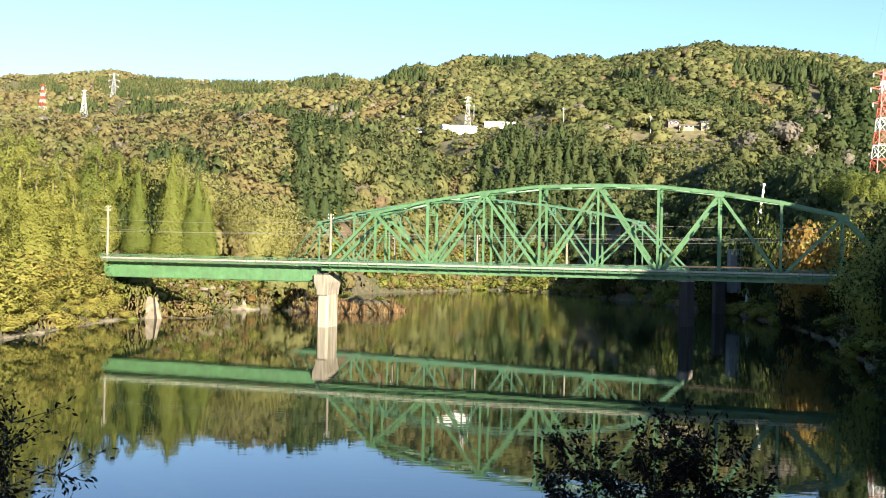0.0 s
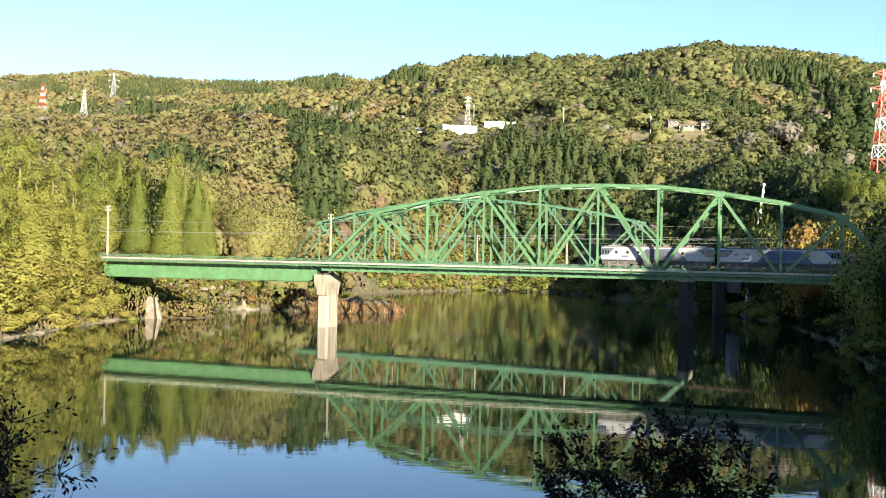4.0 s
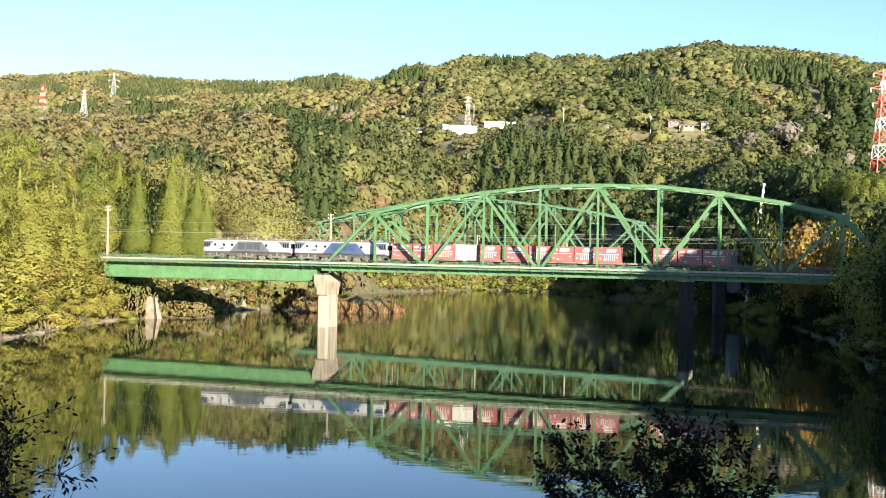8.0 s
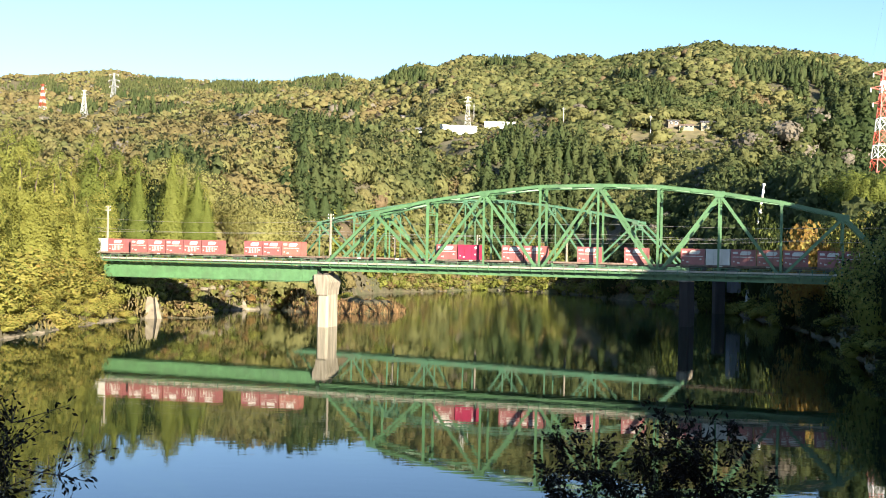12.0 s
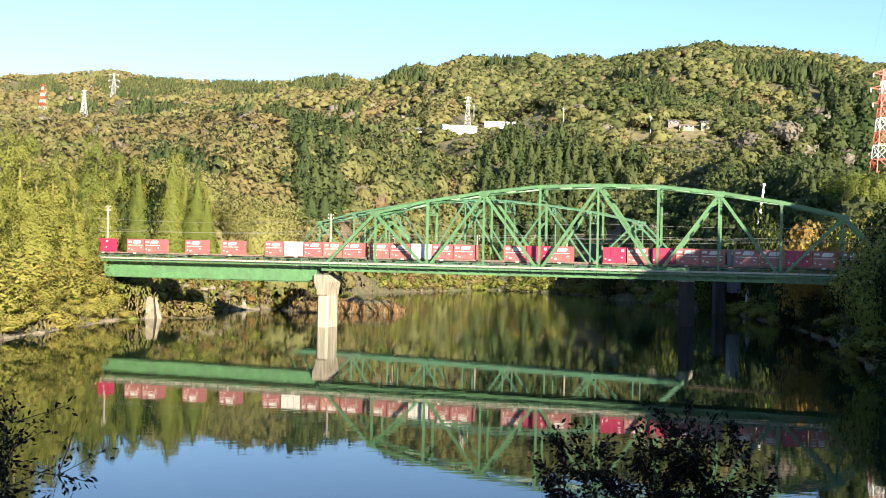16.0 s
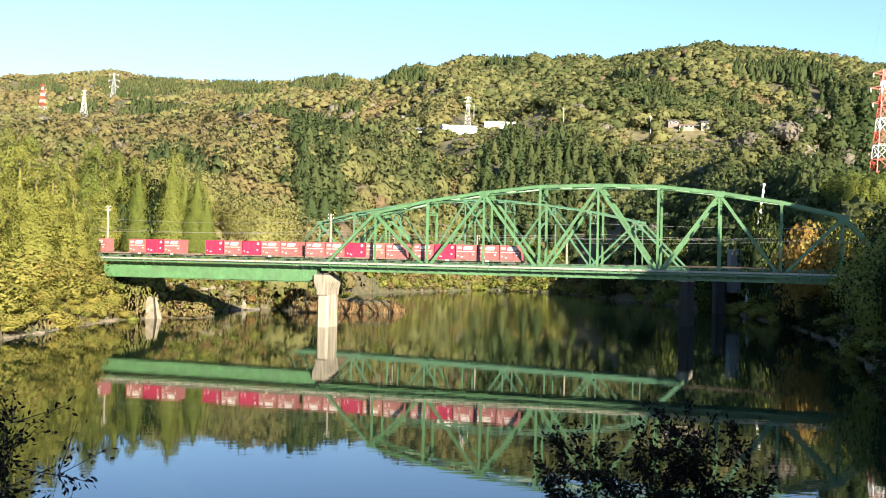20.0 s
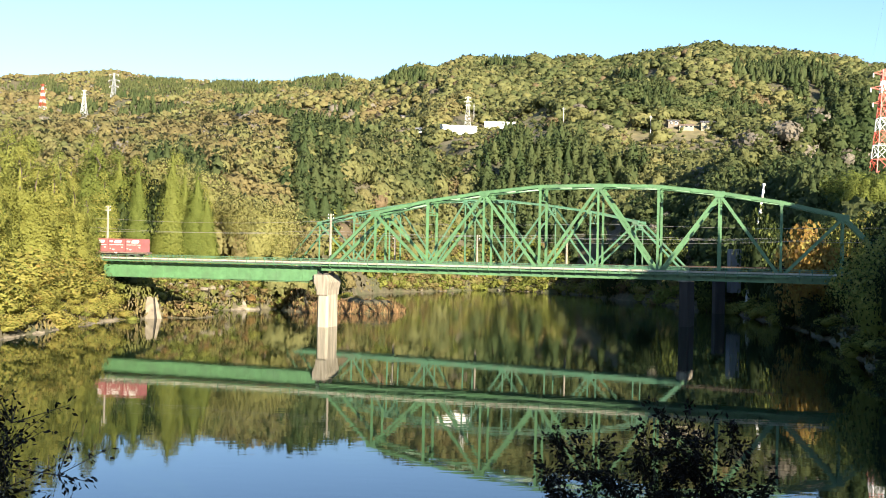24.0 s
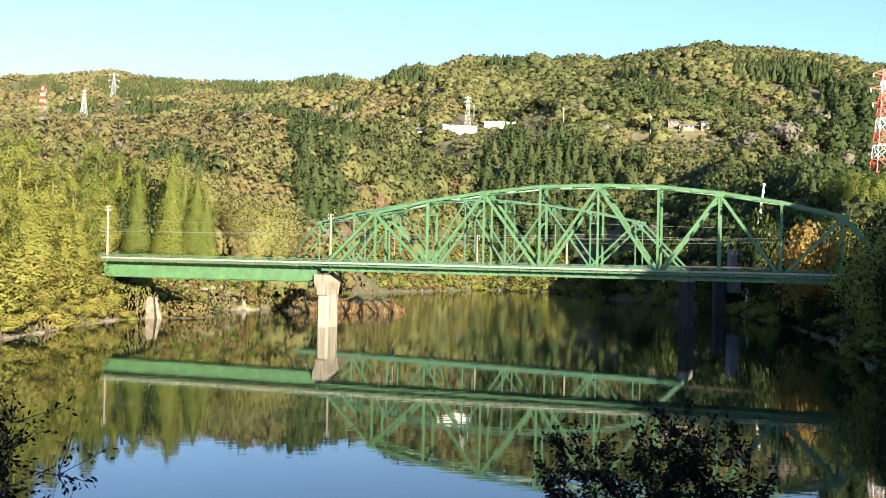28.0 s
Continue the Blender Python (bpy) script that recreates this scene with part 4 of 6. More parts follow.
def dome(rs, sub, lobes=9):
    """A lumpy crown without its underside, unit height: vertices, triangles."""
    v, f = ico(sub)
    c = rs.normal(0, 1, (lobes, 3))
    c /= np.linalg.norm(c, axis=1)[:, None]
    k = (v @ c.T).max(1)
    r = 0.60 + 0.44 * np.clip((k - 0.6) / 0.4, 0, 1) ** 0.6 + rs.normal(0, 0.035, len(v))
    p = v * r[:, None] * np.array([0.46, 0.46, 0.52]) + np.array([0, 0, 0.5])
    keep = v[f].mean(1)[:, 2] > -0.62
    return trim(p, f[keep])


def spire(rs, rings, segs, rad):
    """A jagged cone of drooping whorls, unit height."""
    v = []
    for i in range(rings):
        h = i / rings
        for j in range(segs):
            a = 6.283 * (j + 0.5 * (i % 2)) / segs + rs.normal(0, 0.1)
            r = rad * (1 - h) ** 0.75 * (1.0 + rs.normal(0, 0.16)) * (1.12 if (i + j) % 2 else 0.85)
            v.append((math.cos(a) * r, math.sin(a) * r, 0.06 + h * 0.9 + rs.normal(0, 0.02)))
    v.append((0, 0, 1.0))
    f = []
    for i in range(rings - 1):
        for j in range(segs):
            a, b = i * segs + j, i * segs + (j + 1) % segs
            f += [(a, b, b + segs), (a, b + segs, a + segs)]
    t = len(v) - 1
    f += [((rings - 1) * segs + j, (rings - 1) * segs + (j + 1) % segs, t) for j in range(segs)]
    return np.array(v), np.array(f)


def trim(v, f):
    u = np.unique(f)
    m = np.full(len(v), -1)
    m[u] = np.arange(len(u))
    return v[u], m[f]


def fringe(q):
    """Ragged sprays as pairs of triangles."""
    n = len(q) // 4
    i = np.arange(n)[:, None] * 4
    return q[:, :3], np.concatenate([i + np.array([[0, 1, 2]]), i + np.array([[0, 2, 3]])])


def both(a, b):
    return np.concatenate([a[0], b[0]]), np.concatenate([a[1], b[1] + len(a[0])])


def corner_normals(v, f):
    """Smooth normals of a closed lump."""
    n = np.zeros_like(v)
    c = np.cross(v[f[:, 1]] - v[f[:, 0]], v[f[:, 2]] - v[f[:, 0]])
    for i in range(3):
        np.add.at(n, f[:, i], c)
    return n / (np.linalg.norm(n, axis=1)[:, None] + 1e-9)


def puffs(rs, c, r, quads, size, out=0.4, tall=1.0, rough=0.12):
    """Leaf sprays over the upper and outer sides of many small clumps: their centres and radii."""
    w = r ** 1.4
    i = rs.choice(len(c), quads, p=w / w.sum())
    d = rs.normal(0, 1, (quads, 3))
    ax = c[i] * np.array([1, 1, 0])
    ax /= np.linalg.norm(ax, axis=1)[:, None] + 1e-6
    d /= np.linalg.norm(d, axis=1)[:, None]
    d = d + ax * 0.45 + np.array([0, 0, 0.35])
    d /= np.linalg.norm(d, axis=1)[:, None]
    p = c[i] + d * (r[i] * (0.9 + 0.14 * rs.rand(quads)))[:, None] * np.array([1, 1, tall])
    return leaf_quads(p, d + ax * out + np.array([0, 0, 0.1]), size * np.clip(r[i] / r.mean(), 0.45, 1.1), rs, 0.6, rough)


def column(rs, n, rad, blunt=0.6, tall=1.0):
    """Clump centres and radii of a tall pointed tree, unit height."""
    h = 0.03 + 0.93 * (1 - np.sqrt(rs.rand(n)))
    a = rs.rand(n) * 6.283
    prof = rad * (1 - h) ** blunt
    r = (0.30 + 0.2 * rs.rand(n)) * (0.35 * rad + 0.65 * prof)
    k = np.maximum(prof * (0.82 + 0.3 * rs.rand(n)) - r * 0.6, 0.0)
    c = np.stack([np.cos(a) * k, np.sin(a) * k, h], 1)
    top = np.stack([np.zeros(6), np.zeros(6), np.linspace(0.84, 0.985, 6)], 1)
    return np.concatenate([c, top]), np.concatenate([r, np.linspace(0.3, 0.08, 6) * rad])


def leafy(core, k, sprays):
    """A crown: its core, shrunk, and its leaf sprays; vertices with shading normals, triangles."""
    c = core[0].copy()
    o = c - np.array([0, 0, 0.35])
    o /= np.linalg.norm(o, axis=1)[:, None] + 1e-9
    o = o * 0.35 + corner_normals(c, core[1]) * 0.8
    c[:, :2] *= k
    c[:, 2] = 0.45 + (c[:, 2] - 0.45) * k
    n = len(sprays) // 4
    i = np.arange(n)[:, None] * 4 + len(c)
    f = np.concatenate([core[1], i + np.array([[0, 1, 2]]), i + np.array([[0, 2, 3]])])
    lace = np.ones(len(f))
    lace[: len(core[1])] = 0
    return np.concatenate([np.concatenate([c, o], 1), sprays]), f, lace


def far_woods():
    """All the trees of the hillsides beyond the river, one sheet of stuff."""
    rs = np.random.RandomState(11)
    # crowns of broadleaf trees and of cedars, from far to near
    lib = {0: [[], [], [], []], 1: [[], [], [], []]}
    for i in range(10):
        for lod, n, size in ((0, 6, 0.13), (1, 21, 0.10)):
            lib[0][lod].append(leafy(dome(rs, 1, 7 + 3 * lod), 0.9, broadleaf(rs, n, size, 8 + 3 * lod, 0.8, 0.2)))
        lib[0][2].append(leafy(dome(rs, 2, 9), 0.7, broadleaf(rs, 76, 0.074, 14, 0.8, 0.16, 0.6, 0.85)))
        lib[0][3].append(leafy(dome(rs, 2, 14), 0.68, broadleaf(rs, 136, 0.058, 18, 0.8, 0.16, 0.6, 0.8)))
        for lod, rings, segs, n, size in ((0, 3, 5, 6, 0.075), (1, 4, 6, 16, 0.058), (2, 6, 8, 56, 0.046), (3, 8, 9, 110, 0.036)):
            lib[1][lod].append(leafy(spire(rs, rings, segs, 0.19), 0.9 if lod < 2 else 0.78, puffs(rs, *column(rs, 10 + 10 * lod, 0.2), n, size, 0.5, 1.3, 0.22)))
    V, F, H, L = [], [], [], []
    base = 0
    def plant(zone, r0, r1, gap, lod, umin=-0.45, umax=0.45):
        nonlocal base
        n = int(0.5 * (r1 ** 2 - r0 ** 2) * (umax - umin) / (gap * gap))
        y = np.sqrt(r0 ** 2 + rs.rand(n) * (r1 ** 2 - r0 ** 2))
        u = umin + rs.rand(n) * (umax - umin)
        x = u * y
        z = land(x, y)
        kind = 0.45 * waves(x, y, 150, 21) + 0.3 * waves(x, y, 50, 22) + rs.normal(0, 0.3, n) - 0.95
        tone = waves(x, y, 220, 23) * 0.10 + waves(x, y, 70, 24) * 0.08 + waves(x, y, 25, 25) * 0.05
        t = np.abs((x - BX) * SA + (y - BY) * CA - 2.45)
        ft = np.abs((x - FX) * math.sin(FA) + (y - FY) * math.cos(FA) - 2.45)
        ok = zone(u, y) & (z > 1.2) & ((t > 9) | (z > 30)) & ((ft > 8) | (z > 40)) & clear(x, y, 0.32, 32.0)
        tall = clear(x, y)
        pale = (u > 0.2) & (y > 320) & (y < at(u, SPUR_D) + 40) & (rs.rand(n) < 0.10)
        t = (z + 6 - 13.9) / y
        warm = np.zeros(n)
        # leaf colour darkens the spur in place of shade, pales the left for haze
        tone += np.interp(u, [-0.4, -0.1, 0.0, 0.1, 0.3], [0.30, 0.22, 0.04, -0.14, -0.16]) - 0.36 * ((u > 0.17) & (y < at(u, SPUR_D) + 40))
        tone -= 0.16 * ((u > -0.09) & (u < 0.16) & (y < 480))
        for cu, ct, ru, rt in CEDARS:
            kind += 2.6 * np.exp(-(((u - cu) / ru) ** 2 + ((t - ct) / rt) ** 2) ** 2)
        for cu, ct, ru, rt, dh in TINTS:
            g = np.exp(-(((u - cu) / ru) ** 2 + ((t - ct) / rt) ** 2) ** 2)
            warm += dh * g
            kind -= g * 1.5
        for k in np.nonzero(ok)[0]:
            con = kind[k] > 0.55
            h = (rs.uniform(11, 15) if con else rs.uniform(6.5, 11.5)) * (1.0 if lod > 1 else 0.9 if lod else 0.75)
            h = 7.0 if u[k] > 0.6 else h * 0.55 if 0.12 < u[k] < 0.25 and z[k] < 24 and y[k] < 372 else h
            con, h = (con, h) if tall[k] else (False, rs.uniform(1.8, 3.4))
            w = h * (rs.uniform(1.2, 1.55) if con else rs.uniform(0.85, 1.25) * (1.0 if lod > 2 else 1.36 if lod > 1 else 1.22))
            v, f, lc = lib[int(con)][lod][rs.randint(10)]
            a = rs.rand() * 6.283
            ca, sa = math.cos(a) * w, math.sin(a) * w
            q = np.empty(v.shape, np.float32)
            q[:, 3] = v[:, 3] * math.cos(a) - v[:, 4] * math.sin(a)
            q[:, 4] = v[:, 3] * math.sin(a) + v[:, 4] * math.cos(a)
            q[:, 5] = v[:, 5]
            q[:, 0] = v[:, 0] * ca - v[:, 1] * sa + x[k]
            q[:, 1] = v[:, 0] * sa + v[:, 1] * ca + y[k]
            q[:, 2] = v[:, 2] * h + z[k] - (0.06 if con else 0.16) * h
            V.append(q)
            F.append(f + base)
            base += len(q)
            pick = rs.rand()
            own = rs.uniform(0.20, 0.28) if pick < 0.14 else rs.uniform(0.29, 0.40) if pick < 0.80 else rs.uniform(0.40, 0.50) if pick < 0.96 else rs.uniform(0.6, 0.9)
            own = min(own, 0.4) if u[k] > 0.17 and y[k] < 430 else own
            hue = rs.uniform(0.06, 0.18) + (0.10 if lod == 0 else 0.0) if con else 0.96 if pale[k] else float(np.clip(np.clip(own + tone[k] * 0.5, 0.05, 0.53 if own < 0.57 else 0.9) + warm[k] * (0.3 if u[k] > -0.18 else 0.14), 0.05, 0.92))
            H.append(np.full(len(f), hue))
            L.append(lc * (1.0 if lod > 1 else 0.0))
    def foothill(u, y):
        return ((u > -0.27) | (y > 310)) & (y < at(u, FOOT_D) + 22) & ((u < 0.2) | (y > at(u, SPUR_D)))
    def slopes(u, y):
        return (y > at(u, BASE_D) - 45) & (y < at(u, HILL_D) + 25)
    def ridge(u, y):
        return y < FAR_D + 20
    def scrub(u, y):
        return ~clear(u * y, y, 1.0) & (y < at(u, BASE_D) + 3)
    def spur(u, y):
        return y < at(u, SPUR_D) + 30
    plant(foothill, 232, 450, 5.0, 3, -0.45, 0.3)
    plant(foothill, 450, 645, 5.0, 2, -0.45, 0.3)
    plant(slopes, 530, 720, 5.6, 2)
    plant(slopes, 720, 1380, 5.6, 1)
    plant(scrub, 530, 620, 3.3, 2)
    plant(ridge, 1770, 2075, 5.6, 0, -0.46, 0.06)
    plant(spur, 205, 430, 5.0, 3, 0.15, 0.46)
    plant(spur, 255, 430, 4.0, 3, 0.2, 0.46)
    # out of view, added to cast shade from the valley side
    plant(spur, 40, 330, 8, 1, 0.62, 2.4)
    v = np.concatenate(V)
    ob = new("woodland", np_mesh("woodland", v[:, :3], np.concatenate(F), WOODS, np.concatenate(H), normals=v[:, 3:], lace=np.concatenate(L)))
    tagged(ob, "mixed autumn woodland of cedars and yellowing broadleaf trees", "forest", kind="stuff")


def on_hill(u, t):
    """Where the line of sight at a bearing and height tangent meets the hillside."""
    d = np.arange(480.0, 1700.0, 2.0)
    hit = np.nonzero(land(u * d, d) >= 13.9 + t * d)[0]
    d = float(d[hit[0]]) if len(hit) else 1650.0
    return u * d, d


def clear(x, y, shrink=1.0, up=0.0):
    """True where trees may stand: not on the village terraces, nor where they hide buildings and towers from the
    camera.
    """
    ok = np.ones(len(x), bool)
    for cx, cy, rx, ry in CLEARINGS:
        ok &= ((x - cx) / (rx * shrink)) ** 2 + ((y - cy - up) / (ry * shrink)) ** 2 > 1
    return ok


HOMES = [(0.014, 0.108), (0.060, 0.121), (-0.038, 0.124), (-0.025, 0.1145), (0.2555, 0.1215), (0.2345, 0.121), (0.221, 0.124), (0.19, 0.117)]
TOWERS = [(-0.393, 0.122), (-0.3525, 0.121), (-0.3238, 0.138), (0.0215, 0.119)]
POLES = [(0.2, 0.118), (0.115, 0.1245), (0.0275, 0.128)]
CLEARINGS = [(on_hill(*h)[0] * 0.95, on_hill(*h)[1] * 0.95, r, 48) for h, r in zip(HOMES, (19, 30, 7, 5, 13, 8, 5, 10))] + [(on_hill(*h)[0] * 0.97, on_hill(*h)[1] * 0.97, 12, 56) for h in TOWERS]
CLEARINGS += [(on_hill(*h)[0] * 0.985, on_hill(*h)[1] * 0.985, 5, 14) for h in POLES]
far_woods()


# ---------- single trees and bushes near the river ----------
def ground_at(x, y):
    return float(land(np.array([x]), np.array([y]))[0])


def stretch(k):
    return np.diag([k, k, k, 1, 1, 1])


def crown_mesh(name, v, hue, spread, rs, core):
    """Leaf sprays over a lumpy core, as triangles."""
    p, f = both(core, fringe(v))
    h = hue + rs.normal(0, spread, len(f))
    h[len(core[1]):] = np.tile(hue + rs.normal(0, spread, len(v) // 4), 2)
    h[: len(core[1])] = hue
    nrm = np.concatenate([np.zeros_like(core[0]), v[:, 3:]])
    nrm[: len(core[0])] = corner_normals(*core)
    lace = np.ones(len(f))
    lace[: len(core[1])] = 0
    return np_mesh(name, p, f, BANKLEAF, np.clip(h, 0.0, 0.97), normals=nrm, lace=lace)


def limb_mesh(name, H, r, rs, top=0.8, n=9, spread=0.25, material=BARK):
    bm = bmesh.new()
    p = Vector((0, 0, -0.6))
    k = 6
    for i in range(k):
        q = Vector((rs.normal(0, 0.012) * H, rs.normal(0, 0.012) * H, top * H * (i + 1) / k))
        tube(bm, p, q, r * (1 - i / k * 0.8), r * (1 - (i + 1) / k * 0.8), 7)
        p = q
    for i in range(n):
        h = H * rs.uniform(0.25, top)
        a = rs.rand() * 6.283
        L = H * spread * rs.uniform(0.6, 1.1)
        b = Vector((math.cos(a) * L, math.sin(a) * L, h + L * 0.6))
        tube(bm, (0, 0, h), b, r * 0.32, r * 0.08, 5)
    me = bpy.data.meshes.new(name)
    bm.to_mesh(me)
    bm.free()
    me.materials.append(material)
    return me


def tree(kind, seed):
    """A tree of unit build: returns its thing at the world's origin."""
    rs = np.random.RandomState(seed)
    if kind == "cedar":
        H, core = 18.0, spire(rs, 14, 13, 0.125)
        v = puffs(rs, *column(rs, 190, 0.145, 0.72), 19000, 0.0052, 1.1, 1.8)
        hue, spread, label, cat = 0.188, 0.008, "tall narrow yellow-green conifer with drooping sprays", "conifer tree"
    elif kind == "bank":
        H, core = 22.0, spire(rs, 13, 13, 0.12)
        v = puffs(rs, *column(rs, 150, 0.15, 0.55), 19000, 0.0056, 0.5, 1.5)
        hue, spread, label, cat = 0.225, 0.02, "tall leafy tree with yellow-green autumn foliage", "tree"
    elif kind == "bankdark":
        H, core = 21.0, spire(rs, 12, 12, 0.125)
        v = puffs(rs, *column(rs, 110, 0.16, 0.5), 18000, 0.0057, 0.5, 1.3)
        hue, spread, label, cat = 0.30, 0.08, "tall tree with mixed green and rusty brown foliage", "tree"
    elif kind == "yellow":
        H, core = 17.0, dome(rs, 3, 18)
        core = (core[0] * np.array([0.62, 0.62, 0.72]), core[1])
        v = broadleaf(rs, 11000, 0.0085, 40, 0.75)
        v[:, :2] *= 1.25
        core[0][:, :2] *= 1.2
        hue, spread, label, cat = 0.95, 0.03, "spreading broadleaf tree with pale yellow-green foliage", "tree"
    elif kind == "bamboo":
        H, core = 15.0, dome(rs, 3, 18)
        core = (core[0] * np.array([0.36, 0.36, 0.62]), core[1])
        a, k = rs.rand(60) * 6.283, np.sqrt(rs.rand(60)) * 0.26
        c = np.stack([np.cos(a) * k, np.sin(a) * k, 0.3 + 0.62 * rs.rand(60) * (1 - k)], 1)
        v = puffs(rs, c, 0.05 + 0.035 * rs.rand(60), 12000, 0.008, 0.3, 1.8)
        hue, spread, label, cat = 0.165, 0.012, "feathery bright green bamboo-like grove on the slope", "bamboo"
    elif kind == "orange":
        H, core = 10.0, dome(rs, 3, 12)
        core = (core[0] * np.array([0.62, 0.62, 0.72]), core[1])
        v = broadleaf(rs, 3800, 0.017, 20, 0.7)
        v[:, :2] *= 1.2
        hue, spread, label, cat = 0.60, 0.07, "broadleaf tree with orange autumn leaves", "tree"
    elif kind == "tan":
        H, core = 13.0, dome(rs, 3, 14)
        core = (core[0] * np.array([0.6, 0.6, 0.7]), core[1])
        v = broadleaf(rs, 5000, 0.014, 26, 0.9)
        hue, spread, label, cat = 0.80, 0.05, "upright broadleaf tree with tan autumn leaves", "tree"
    elif kind == "gold":
        H, core = 13.0, dome(rs, 3, 14)
        core = (core[0] * np.array([0.62, 0.62, 0.72]), core[1])
        v = broadleaf(rs, 4600, 0.014, 26, 0.9)
        # autumn hues; their wide spread also paints dappled sun, dark leaf beside bright
        hue, spread, label, cat = 0.28, 0.14, "broadleaf tree with autumn leaves mixed dark and bright for dappled light", "tree"
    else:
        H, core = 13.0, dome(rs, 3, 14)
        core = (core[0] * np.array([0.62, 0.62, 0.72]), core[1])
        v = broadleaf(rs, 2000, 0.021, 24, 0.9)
        # near-black leaf colour stands in for deep shade
        hue, spread, label, cat = 0.05, 0.05, "broadleaf tree with leaves coloured near-black in place of shade", "tree"
    if cat == "conifer tree" or kind.startswith("bank"):
        core[0][:, :2] *= (np.clip(1 - core[0][:, 2], 0, 1) ** (0.1 if kind == "cedar" else 0.4))[:, None]
        core = (core[0] * np.array([0.94, 0.94, 0.97] if kind == "cedar" else [0.78, 0.78, 0.84]), core[1])
    v = v @ stretch(H)
    core = (core[0] * H, core[1])
    slim = kind in ("cedar", "bank", "bankdark")
    th = new("conifer" if kind == "cedar" else "broadleaf_tree")
    tagged(th, label, cat, "trees beside the river")
    t = new("trunk", limb_mesh("trunk", H, H * 0.014, rs, 0.9 if slim else 0.7, 9, 0.07 if slim else 0.22))
    t.parent = th
    c = new("crown", crown_mesh("crown", v, hue, spread, rs, core))
    c.parent = th
    return th


def bush(seed, hue, label):
    rs = np.random.RandomState(seed)
    v = broadleaf(rs, 1100, 0.025, 22, 0.7)
    core = dome(rs, 2, 8)
    for p in (v, core[0]):
        p[:, :2] *= 1.35
        p[:, 2] = (p[:, 2] - 0.22) * 1.05
    v = v @ stretch(3.0)
    core = (core[0] * 2.1, core[1])
    th = new("bush")
    tagged(th, label, "bush", "bushes on the bank")
    t = new("stems", limb_mesh("stems", 2.2, 0.05, rs, 0.8, 8, 0.5))
    t.parent = th
    c = new("foliage", crown_mesh("foliage", v, hue, 0.09, rs, core))
    c.parent = th
    return th


def stand(x, y, size, turn, dz=0.0, wide=1.0):
    z = float(land(np.array([x]), np.array([y]))[0]) + dz
    return Matrix.Translation((x, y, z)) @ Matrix.Rotation(turn, 4, "Z") @ Matrix.Diagonal((size * wide, size * wide, size, 1))


def put_all(protos, places):
    """Set copies of the first trees at their places: kind, x, y, size, spread."""
    r = random.Random(8)
    used = set()
    for kind, x, y, size, wide in places:
        opts = protos[kind]
        ob = opts[r.randrange(len(opts))]
        m = stand(x, y, size, r.uniform(0, 6.28), 0.0, wide)
        if ob.name in used:
            copy_thing(ob, m)
        else:
            used.add(ob.name)
            ob.matrix_basis = m
    for opts in protos.values():
        for ob in opts:
            if ob.name not in used:
                ob.matrix_basis = stand(-110 - 6 * len(used), 175, 0.9, 0)
                used.add(ob.name)


